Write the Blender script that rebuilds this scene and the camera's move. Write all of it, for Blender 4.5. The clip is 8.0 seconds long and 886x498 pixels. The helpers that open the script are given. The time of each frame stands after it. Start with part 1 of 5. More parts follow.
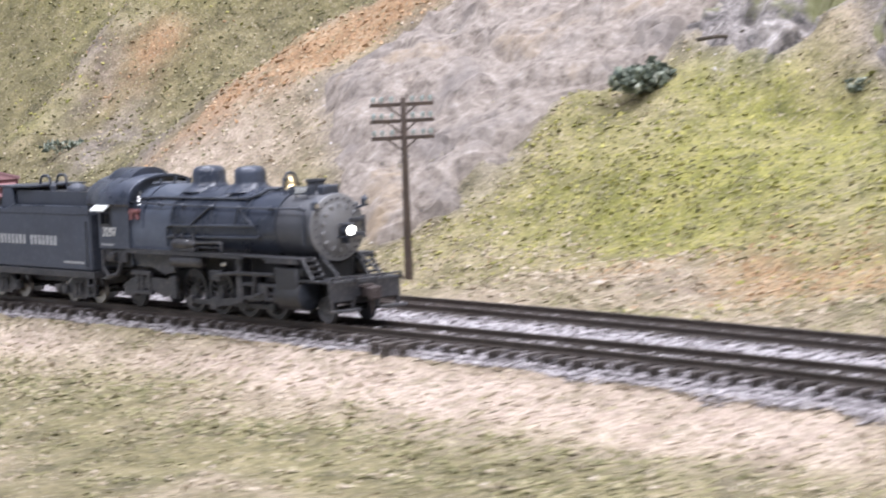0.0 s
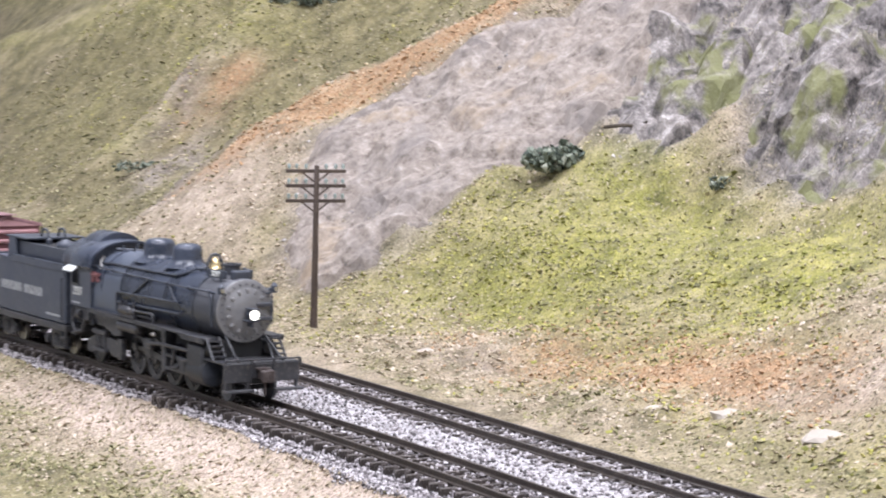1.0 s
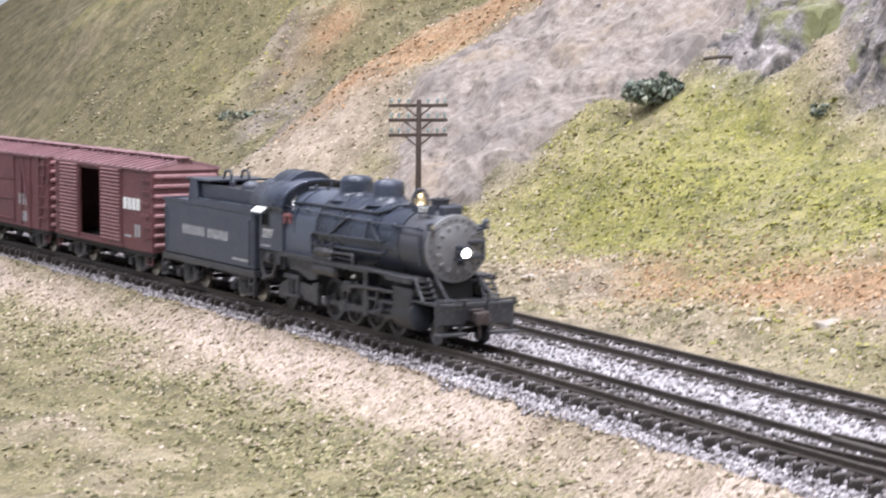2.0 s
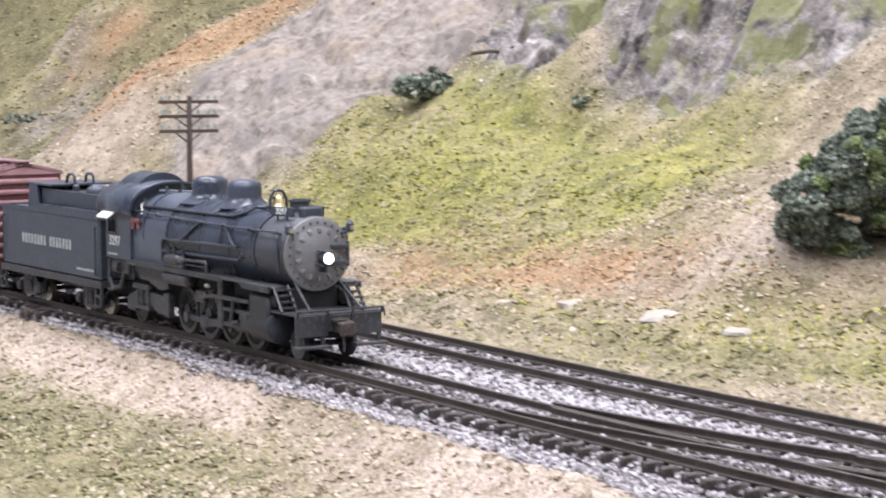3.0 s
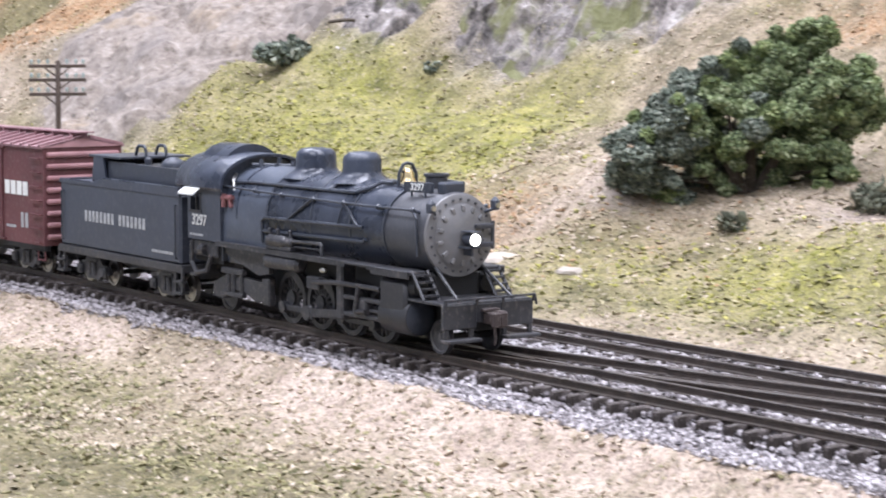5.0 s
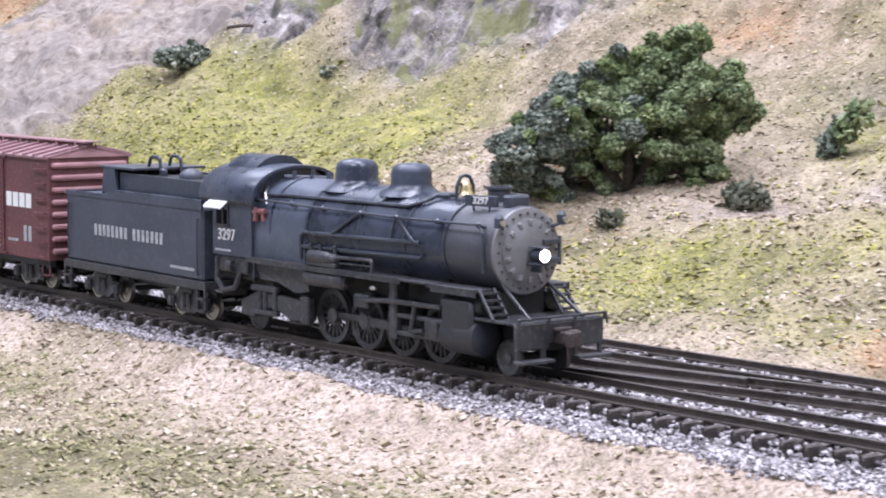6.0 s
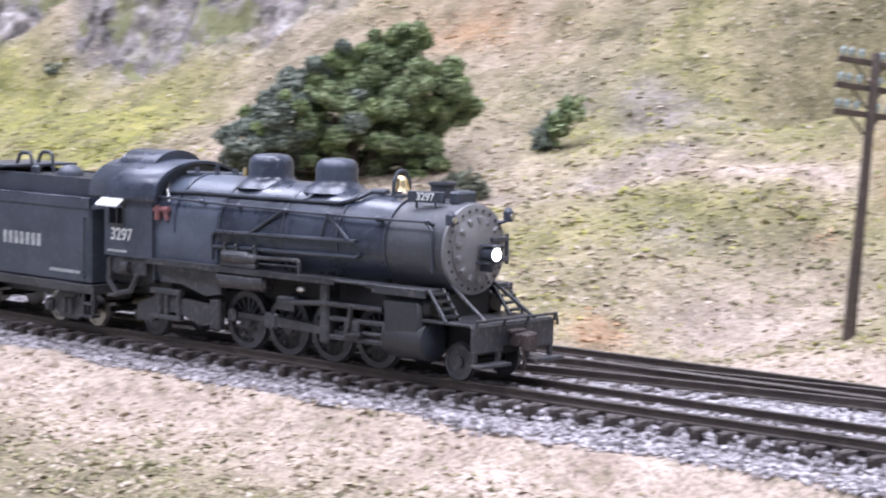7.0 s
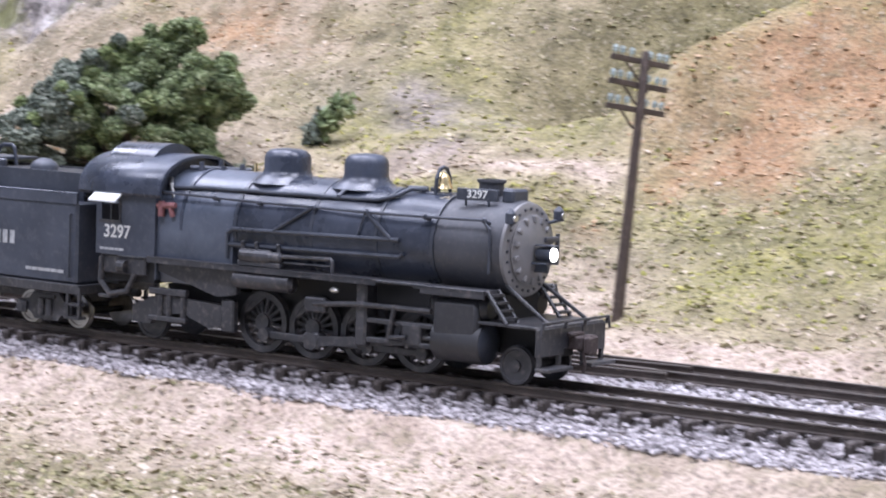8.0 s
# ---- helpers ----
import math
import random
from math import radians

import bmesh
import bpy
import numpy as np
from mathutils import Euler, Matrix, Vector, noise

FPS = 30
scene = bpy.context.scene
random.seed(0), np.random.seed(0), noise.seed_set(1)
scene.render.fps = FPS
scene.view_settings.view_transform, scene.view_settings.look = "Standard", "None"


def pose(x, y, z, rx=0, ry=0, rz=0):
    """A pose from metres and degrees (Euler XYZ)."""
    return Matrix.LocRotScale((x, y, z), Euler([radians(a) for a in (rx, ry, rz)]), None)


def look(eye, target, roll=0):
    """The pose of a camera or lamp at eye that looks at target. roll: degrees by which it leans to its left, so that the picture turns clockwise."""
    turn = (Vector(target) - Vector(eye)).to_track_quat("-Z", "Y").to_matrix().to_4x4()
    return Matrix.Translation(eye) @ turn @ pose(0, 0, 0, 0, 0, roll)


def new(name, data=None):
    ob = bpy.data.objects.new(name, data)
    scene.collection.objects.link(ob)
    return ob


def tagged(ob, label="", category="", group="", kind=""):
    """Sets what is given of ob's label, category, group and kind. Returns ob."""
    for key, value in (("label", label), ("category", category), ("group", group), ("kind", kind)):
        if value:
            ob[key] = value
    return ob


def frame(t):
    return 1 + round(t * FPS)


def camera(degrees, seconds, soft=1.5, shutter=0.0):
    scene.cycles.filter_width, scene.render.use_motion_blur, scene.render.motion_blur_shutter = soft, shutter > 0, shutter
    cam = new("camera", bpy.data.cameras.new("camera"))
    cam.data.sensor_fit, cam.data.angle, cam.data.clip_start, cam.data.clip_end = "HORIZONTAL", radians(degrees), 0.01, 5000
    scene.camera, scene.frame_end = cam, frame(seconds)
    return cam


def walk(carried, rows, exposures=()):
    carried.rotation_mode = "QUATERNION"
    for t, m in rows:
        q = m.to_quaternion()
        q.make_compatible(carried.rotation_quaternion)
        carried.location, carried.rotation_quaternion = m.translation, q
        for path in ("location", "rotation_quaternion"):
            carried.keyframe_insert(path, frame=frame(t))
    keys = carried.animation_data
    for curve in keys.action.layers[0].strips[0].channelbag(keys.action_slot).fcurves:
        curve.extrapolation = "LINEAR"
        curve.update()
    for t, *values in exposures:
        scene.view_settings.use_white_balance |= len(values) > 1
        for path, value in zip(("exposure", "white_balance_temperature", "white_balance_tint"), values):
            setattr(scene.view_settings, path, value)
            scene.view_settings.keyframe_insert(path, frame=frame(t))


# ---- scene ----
HO = 1 / 87.1                     # the layout is built to this scale; lengths below are full-size metres times HO

# ---- camera ----
PATH = [
    (0, (0.3517, -0.4410, 0.0844), (0.0724, -0.2411, 0.0580), -2.49),
    (0.5, (0.4496, -0.3650, 0.1050), (0.1570, -0.1854, 0.0777), -0.95),
    (1, (0.5497, -0.3274, 0.1258), (0.2451, -0.1690, 0.0981), 1.05),
    (1.2, (0.5674, -0.3288, 0.1297), (0.2608, -0.1744, 0.1012), 1.41),
    (2.3, (0.5589, -0.3360, 0.1008), (0.2475, -0.1925, 0.0680), -0.12),
    (2.5, (0.5651, -0.3311, 0.1038), (0.2557, -0.1833, 0.0712), -0.10),
    (3, (0.5853, -0.3167, 0.0982), (0.2866, -0.1479, 0.0678), -0.28),
    (3.5, (0.5992, -0.3298, 0.0899), (0.3021, -0.1582, 0.0593), -0.48),
    (4, (0.6067, -0.3408, 0.0849), (0.3099, -0.1686, 0.0554), -0.56),
    (4.5, (0.6208, -0.3415, 0.0895), (0.3268, -0.1644, 0.0601), -0.24),
    (5, (0.6410, -0.3463, 0.0908), (0.3537, -0.1593, 0.0576), 0.06),
    (5.2, (0.6488, -0.3500, 0.0909), (0.3640, -0.1593, 0.0574), 0.12),
    (6.3, (0.6851, -0.3671, 0.0912), (0.4092, -0.1635, 0.0590), 0.40),
    (6.5, (0.6916, -0.3708, 0.0864), (0.4195, -0.1621, 0.0543), 0.68),
    (7, (0.6964, -0.3863, 0.0838), (0.4453, -0.1525, 0.0539), 0.85),
    (7.5, (0.6909, -0.4113, 0.0811), (0.4582, -0.1588, 0.0545), 1.69),
    (8, (0.7022, -0.4234, 0.0751), (0.4828, -0.1591, 0.0491), 2.12),
]
cam = camera(22.6, 8.0, soft=1.9, shutter=0.5)
walk(cam, [(t, look(eye, target, roll)) for t, eye, target, roll in PATH],
     [(0, 0.03, 6450, 10), (3, 0.05, 6500, 10), (4, 0.07, 6450, 10), (5, 0.11, 6300, 11), (6.5, 0.10, 6030, 15), (8, 0.06, 6060, 15)])

# ---- light ----
world = bpy.data.worlds.new("room_air")
world.use_nodes = True
world.node_tree.nodes["Background"].inputs[0].default_value = (0.9, 0.93, 1.0, 1)
world.node_tree.nodes["Background"].inputs[1].default_value = 0.25
scene.world = world
scene.view_settings.exposure = 0.0
CEILING = 1.55
LAMPS = [(-1.1, 0.15), (0.0, 0.15), (1.1, 0.15), (-0.6, -0.9), (0.6, -0.9)]
for lx, ly in LAMPS:
    lamp = bpy.data.lights.new("ceiling_lamp", "AREA")
    lamp.shape, lamp.size, lamp.size_y = "RECTANGLE", 0.85, 0.45
    lamp.energy, lamp.color = 20.0, (0.94, 0.95, 1.08)
    ob = new("ceiling_lamp", lamp)
    ob.matrix_world = pose(lx, ly, CEILING - 0.03)


# ---- mesh helpers ----
def part(name, bm, material, parent=None, label="", at=(0, 0, 0), smooth=False):
    """Links a bmesh, drawn in full-size metres, as one mesh object at model size."""
    me = bpy.data.meshes.new(name)
    bmesh.ops.recalc_face_normals(bm, faces=bm.faces)
    bm.to_mesh(me)
    bm.free()
    me.transform(Matrix.Scale(HO, 4))
    if smooth:
        me.shade_smooth()
        me.set_sharp_from_angle(angle=radians(38))
    me.materials.append(material)
    ob = new(name, me)
    ob.location = Vector(at) * HO
    if parent:
        ob.parent = parent
    if label:
        ob["label"] = label
    return ob


def again(ob, at, parent=None, turn=0.0):
    """Another object on the same mesh."""
    twin = new(ob.name.split(".")[0], ob.data)
    twin.location, twin.rotation_euler = Vector(at) * HO, (0, 0, turn)
    twin.parent = parent or ob.parent
    if "label" in ob:
        twin["label"] = ob["label"]
    return twin


def thing(name, label, category, group="", kind=""):
    return tagged(new(name), label, category, group, kind)


def BM():
    return bmesh.new()


def box(bm, x0, x1, y0, y1, z0, z1, bevel=0.0):
    m = Matrix.Translation(((x0 + x1) / 2, (y0 + y1) / 2, (z0 + z1) / 2)) @ Matrix.Diagonal((abs(x1 - x0), abs(y1 - y0), abs(z1 - z0), 1))
    vs = bmesh.ops.create_cube(bm, size=1, matrix=m)["verts"]
    if bevel:
        es = list({e for v in vs for e in v.link_edges})
        bmesh.ops.bevel(bm, geom=es, offset=bevel, segments=1, affect="EDGES")
    return bm


def rod(bm, a, b, r, r2=None, sides=10):
    """A round bar from a to b."""
    a, b = Vector(a), Vector(b)
    m = Matrix.Translation((a + b) / 2) @ (b - a).to_track_quat("Z", "Y").to_matrix().to_4x4()
    bmesh.ops.create_cone(bm, cap_ends=True, segments=sides, radius1=r, radius2=r if r2 is None else r2, depth=(b - a).length, matrix=m)
    return bm


def pipe(bm, points, r, sides=8):
    for a, b in zip(points, points[1:]):
        rod(bm, a, b, r, sides=sides)
    for p in points[1:-1]:
        bmesh.ops.create_icosphere(bm, subdivisions=1, radius=r * 1.05, matrix=Matrix.Translation(p))
    return bm


def turned(bm, profile, axis="z", at=(0, 0, 0), sides=32, scale=(1, 1)):
    """A body turned round an axis; profile: (radius, height) pairs."""
    rings = []
    for r, h in profile:
        ring = []
        for k in range(sides):
            a = 2 * math.pi * k / sides
            c, s = r * math.cos(a) * scale[0], r * math.sin(a) * scale[1]
            p = {"z": (c, s, h), "x": (h, c, s), "y": (c, h, s)}[axis]
            ring.append(bm.verts.new(Vector(p) + Vector(at)))
        rings.append(ring)
    for lo, hi in zip(rings, rings[1:]):
        for k in range(sides):
            bm.faces.new((lo[k], lo[(k + 1) % sides], hi[(k + 1) % sides], hi[k]))
    bm.faces.new(rings[0])
    bm.faces.new(rings[-1])
    return bm


def extruded(bm, outline, y0, y1):
    """A plate with an outline in x and z, from y0 to y1."""
    lo = [bm.verts.new((x, y0, z)) for x, z in outline]
    hi = [bm.verts.new((x, y1, z)) for x, z in outline]
    n = len(outline)
    for k in range(n):
        bm.faces.new((lo[k], lo[(k + 1) % n], hi[(k + 1) % n], hi[k]))
    bm.faces.new(lo)
    bm.faces.new(hi)
    return bm


def lathe_x(profile, sides=36, at=(0, 0, 0)):
    return turned(BM(), [(r, x) for x, r in profile], "x", at, sides)


# ---- materials ----
def material(name, rough=0.7, metal=0.0):
    m = bpy.data.materials.new(name)
    m.use_nodes = True
    b = m.node_tree.nodes["Principled BSDF"]
    b.inputs["Roughness"].default_value, b.inputs["Metallic"].default_value = rough, metal
    return m, m.node_tree, b


def add(nt, kind, **values):
    n = nt.nodes.new(kind)
    for k, v in values.items():
        n.inputs[k].default_value = v
    return n


def noise_at(nt, scale, detail=4.0, coord="Object", rough=0.6):
    c = nt.nodes.new("ShaderNodeTexCoord")
    n = add(nt, "ShaderNodeTexNoise", Scale=scale, Detail=detail, Roughness=rough)
    nt.links.new(c.outputs[coord], n.inputs["Vector"])
    return n.outputs["Fac"]


def ramp(nt, fac, *stops):
    r = nt.nodes.new("ShaderNodeValToRGB")
    e = r.color_ramp.elements
    while len(e) < len(stops):
        e.new(0.5)
    for k, (p, c) in zip(e, stops):
        k.position, k.color = p, (*c, 1) if len(c) == 3 else c
    nt.links.new(fac, r.inputs[0])
    return r.outputs[0]


def mix(nt, fac, a, b, mode="MIX"):
    m = nt.nodes.new("ShaderNodeMix")
    m.data_type, m.blend_type = "RGBA", mode
    for socket, v in ((m.inputs[0], fac), (m.inputs[6], a), (m.inputs[7], b)):
        if isinstance(v, (int, float)):
            socket.default_value = v
        elif isinstance(v, tuple):
            socket.default_value = (*v, 1)
        else:
            nt.links.new(v, socket)
    return m.outputs[2]


def bump(nt, b, height, strength=0.4, distance=0.001):
    n = add(nt, "ShaderNodeBump", Strength=strength, Distance=distance)
    nt.links.new(height, n.inputs["Height"])
    nt.links.new(n.outputs[0], b.inputs["Normal"])


def painted(name, dark, light, rough=0.55, dust=(0.30, 0.27, 0.24), dusty=0.35, metal=0.0):
    """Weathered paint: two tones at a large scale, dust in fine specks."""
    m, nt, b = material(name, rough, metal)
    big = noise_at(nt, 70, 5)
    fine = noise_at(nt, 600, 3)
    col = ramp(nt, big, (0.3, dark), (0.7, light))
    speck = ramp(nt, fine, (0.52, (0, 0, 0)), (0.75, (dusty,) * 3))
    col = mix(nt, speck, col, dust)
    nt.links.new(col, b.inputs["Base Color"])
    nt.links.new(ramp(nt, big, (0.3, (rough - 0.12,) * 3), (0.7, (rough + 0.15,) * 3)), b.inputs["Roughness"])
    bump(nt, b, fine, 0.15, 0.0003)
    return m


def plain(name, color, rough=0.6, metal=0.0, spread=0.15, scale=300):
    m, nt, b = material(name, rough, metal)
    f = noise_at(nt, scale, 3)
    lo, hi = tuple(c * (1 - spread) for c in color), tuple(min(1, c * (1 + spread)) for c in color)
    nt.links.new(ramp(nt, f, (0.35, lo), (0.65, hi)), b.inputs["Base Color"])
    return m


def glowing(name, color, strength):
    m, nt, b = material(name, 0.3)
    b.inputs["Base Color"].default_value = (*color, 1)
    b.inputs["Emission Color"].default_value = (*color, 1)
    b.inputs["Emission Strength"].default_value = strength
    return m


def island_tones(name, stops, rough=0.9, grain=900):
    """Loose pieces in one mesh, each with a tone of its own."""
    m, nt, b = material(name, rough)
    g = nt.nodes.new("ShaderNodeNewGeometry")
    col = ramp(nt, g.outputs["Random Per Island"], *stops)
    f = noise_at(nt, grain, 2)
    col = mix(nt, 0.35, col, ramp(nt, f, (0.35, (0.35,) * 3), (0.65, (1, 1, 1))), "MULTIPLY")
    nt.links.new(col, b.inputs["Base Color"])
    return m


BLACK = painted("locomotive_black", (0.024, 0.029, 0.040), (0.060, 0.068, 0.088), 0.36, (0.16, 0.16, 0.18), 0.22)
GRAPHITE = painted("smokebox_graphite", (0.038, 0.040, 0.048), (0.072, 0.075, 0.086), 0.42, (0.2, 0.19, 0.19), 0.25)
JACKET = painted("boiler_jacket", (0.014, 0.018, 0.028), (0.056, 0.067, 0.096), 0.28, (0.17, 0.18, 0.22), 0.18)
# lighter than the boiler jacket: the firebox's blue-grey sheen is put into its colour
FIREBOX = painted("firebox_sheen_grey", (0.046, 0.056, 0.078), (0.105, 0.122, 0.158), 0.34, (0.2, 0.2, 0.23), 0.25)
GEAR = painted("running_gear", (0.016, 0.017, 0.021), (0.062, 0.062, 0.068), 0.45, (0.25, 0.22, 0.2), 0.35)
FRONT = painted("smokebox_door_grey", (0.13, 0.130, 0.135), (0.25, 0.245, 0.245), 0.38, (0.25, 0.22, 0.2), 0.3)
TENDER_BLACK = painted("tender_black", (0.036, 0.042, 0.058), (0.072, 0.082, 0.108), 0.4, (0.18, 0.18, 0.2), 0.25)
IRON = painted("cylinder_black", (0.016, 0.017, 0.020), (0.036, 0.037, 0.042), 0.5, (0.12, 0.11, 0.1), 0.25)
NUMERAL = plain("number_paint", (0.62, 0.62, 0.60), 0.7, 0, 0.2, 500)
DARK = plain("under_black", (0.010, 0.010, 0.011), 0.7)
STEEL = plain("bright_steel", (0.55, 0.54, 0.52), 0.3, 1.0)
BRASS = plain("brass", (0.85, 0.68, 0.38), 0.25, 1.0)
WHITE = plain("white_paint", (0.82, 0.83, 0.80), 0.6, 0.0, 0.06)
RED = plain("red_paint", (0.21, 0.085, 0.085), 0.6)
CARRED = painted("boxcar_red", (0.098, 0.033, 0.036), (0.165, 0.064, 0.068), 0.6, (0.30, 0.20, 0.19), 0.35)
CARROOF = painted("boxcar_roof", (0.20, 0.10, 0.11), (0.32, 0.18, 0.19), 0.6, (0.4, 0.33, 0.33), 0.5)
# ribs of car ends and the open car's doors, paler than the walls
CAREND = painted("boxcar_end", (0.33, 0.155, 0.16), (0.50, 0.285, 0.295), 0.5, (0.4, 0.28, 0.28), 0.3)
LAMP = glowing("lamp_glow", (1.0, 0.96, 0.88), 9.0)
RAIL = painted("rail_steel", (0.030, 0.022, 0.018), (0.060, 0.046, 0.038), 0.45, (0.18, 0.14, 0.11), 0.4)
TIE = painted("tie_wood", (0.024, 0.018, 0.015), (0.062, 0.048, 0.040), 0.85, (0.33, 0.29, 0.275), 0.8)
POLE = painted("pole_wood", (0.045, 0.032, 0.026), (0.095, 0.070, 0.056), 0.85, (0.2, 0.15, 0.12), 0.3)


# ---- lie of the land (full-size metres, x along the line, y away from the aisle) ----
def smooth_curve(xs, ys):
    """A gentle course through a few places, as a fine table."""
    grid = np.arange(-220, 181, 0.5)
    raw = np.interp(grid, xs, ys)
    table = np.convolve(np.pad(raw, 12, "edge"), np.ones(25) / 25, "valid").tolist()

    def at(x):
        u = min(max((x + 220) * 2, 0), len(table) - 1.001)
        i = int(u)
        return table[i] + (table[i + 1] - table[i]) * (u - i)
    return at


track_near = smooth_curve((-160, -80, -60, -45, -35, -26, -18, -9, 0, 11, 22, 32, 40, 120), (-30, -7.6, -4.3, -2.7, -1.8, -1.1, -0.55, -0.05, 0.05, 0.35, 1.05, 1.95, 2.6, 9.0))
track_far = smooth_curve((-160, -80, -60, -45, -30, -15, 0, 12, 22, 34, 50, 120), (-25, -2.8, 0.6, 2.4, 3.9, 4.35, 4.6, 5.1, 5.9, 6.95, 8.4, 14.5))

YS = np.array((8, 12, 16, 20, 24, 29.0))
SECTIONS = {   # heights of the hillside above the rails, cross-section by cross-section, at the distances YS
    -130: (-0.5, 0, 1, 5, 9, 13),
    -95: (-0.6, 0, 1.2, 3.5, 6, 11),
    -80: (-0.6, 0, 1.2, 3.6, 4.8, 7.5),
    -66: (-0.6, 0.8, 4, 7.6, 9.2, 12),
    -56: (-0.6, 1, 4.4, 7.5, 9.8, 13.6),
    -46: (-0.8, -0.5, 3.2, 6, 8.5, 12),
    -38: (-0.6, -0.6, 1.0, 4, 7, 11.5),
    -30: (-0.2, 0.2, 0.8, 2.8, 4.4, 11),
    -18: (-0.1, 0.25, 1.5, 3.2, 4.8, 10.5),
    -6: (-0.1, 0.65, 3.3, 4.6, 5.5, 8.5),
    2: (-0.1, 0.8, 2.3, 3.2, 4.8, 8),
    12: (0, 0.75, 2.0, 3.2, 5.2, 7.5),
    24: (-0.3, -0.3, 1.3, 3.2, 5.6, 8.5),
    36: (-0.1, 0.3, 2.5, 5.6, 7.6, 9.5),
}
XS = np.array(list(SECTIONS), float)
HZ = np.array(list(SECTIONS.values()), float)


def hermite(t):
    return t * t * (3 - 2 * t)


def fbm(x, y, z=0.0, octaves=4):
    return noise.fractal(Vector((x, y, z)), 0.9, 2.1, octaves)


def hill(x, y):
    """The smooth hillside behind the tracks."""
    u = np.clip(np.interp(x, XS, np.arange(len(XS))), 0, len(XS) - 1.001)
    i, fx = int(u), u - int(u)
    col = HZ[i] * (1 - hermite(fx)) + HZ[i + 1] * hermite(fx)
    if y > YS[-1]:
        return float(col[-1] + (y - YS[-1]) * 0.85)
    return float(np.interp(y, YS, col))


def bell_curve(x, y, cx, cy, rx, ry):
    return math.exp(-(((x - cx) / rx) ** 2) - ((y - cy) / ry) ** 2)


def near_line(x, y, ax, ay, bx, by, r):
    """1 on the line from a to b, falling off over r."""
    dx, dy = bx - ax, by - ay
    k = min(1, max(0, ((x - ax) * dx + (y - ay) * dy) / (dx * dx + dy * dy)))
    return math.exp(-(((x - ax - k * dx) ** 2 + (y - ay - k * dy) ** 2) / r**2))


def rock_share(x, y):
    """Where bare rock shows, 0 to 1."""
    a = bell_curve(x, y, -38, 30.5, 5.5, 4.8) * 1.5 + bell_curve(x, y, -25, 30, 11, 4.4) * 1.7 - 0.9 * bell_curve(x, y, -33, 27.5, 1.3, 3.0)
    return min(1.0, max(0.0, (a + 0.5 * fbm(x * 0.22, y * 0.22, 3) - 0.45) * 2.0))


def crest_x(y):
    """Where the long bare spur has its crest."""
    return float(np.interp(y, (10, 16, 19, 22, 25, 28, 34), (-80, -72, -68, -66, -63, -59, -54)))


def earth_share(x, y):
    """Where the eroded pale face of the spur shows, 0 to 1."""
    if x < -76 or x > -38 or y < 11:
        return 0.0
    x += 1.6 * fbm(x * 0.25, y * 0.25, 21)
    edge = float(np.interp(y, (12, 14, 16, 18, 22, 24, 27, 34), (-47, -44.5, -43, -42, -42.5, -40.5, -40, -40)))
    ramps = (x - crest_x(y) - 2.5) / 5.0, (edge - x) / 1.6, (y - 12.3) / 1.4, (y - 17 + (x + 58) * 0.55) / 3.0
    e = 1.0
    for k in ramps:
        e *= hermite(min(1, max(0, k)))
    return e


def crag(x, y):
    """Blocky relief of broken rock."""
    near, _ = noise.voronoi(Vector((x * 0.24, y * 0.30, 2.0)))
    fine, _ = noise.voronoi(Vector((x * 0.62, y * 0.75, 5.0)))
    gap = min(1.0, (near[1] - near[0]) / 0.16)
    return 2.0 * (0.5 - near[0]) - 0.7 * (1 - gap) + 0.9 * (0.45 - fine[0]) + 0.35 * noise.noise(Vector((x * 1.5, y * 1.5, 4)))


def ground_height(x, y):
    yn, yf = track_near(x), track_far(x)
    if y < yn - 1.5:                                     # bank towards the aisle
        d = yn - 1.5 - y
        wide = 0.5 + 1.0 * hermite(min(1, max(0, (x + 12) / 30)))
        z = -0.58 - 0.10 * min(d, wide) - 1.15 * (1 - math.exp(-max(0, d - wide * 0.6) / 1.3)) - 0.09 * d
        z += 0.3 * fbm(x * 0.22, y * 0.3, 1) * min(1, d / 3) + 0.07 * fbm(x * 1.1, y * 1.1, 7) * min(1, d)
    elif y < yf + 1.9:                                   # under the ballast
        z = -0.6
    else:
        k = min(1.0, (y - yf - 1.9) / 2.0)
        z = (1 - hermite(k)) * -0.42 + hermite(k) * hill(x, max(y, 8))
        z += 1.1 * near_line(x, y, -1.5, 13, -7, 24, 2.4) * k
        z += 1.0 * near_line(x, y, -57, 30, -76, 18, 2.6) + 2.0 * near_line(x, y, -112, 33, -142, 25, 4) + 2.2 * near_line(x, y, -98, 34, -94, 20, 3.0) + 0.5 * bell_curve(x, y, 12, 21, 5, 1.6) + 0.9 * near_line(x, y, 9, 14.8, 19, 19.4, 1.6)
        z += 0.6 * k * fbm(x * 0.16, y * 0.16, 5) + 0.12 * k * fbm(x * 0.9, y * 0.9, 6)
        r = max(rock_share(x, y), 0.3 * earth_share(x, y))
        if r > 0:
            z += r * crag(x, y)
        z += 2.0 * near_line(x, y, 20.5, 24.3, 29, 32.5, 1.9) - 2.8 * near_line(x, y, 13.5, 29, 22, 37, 3.2)
    return z


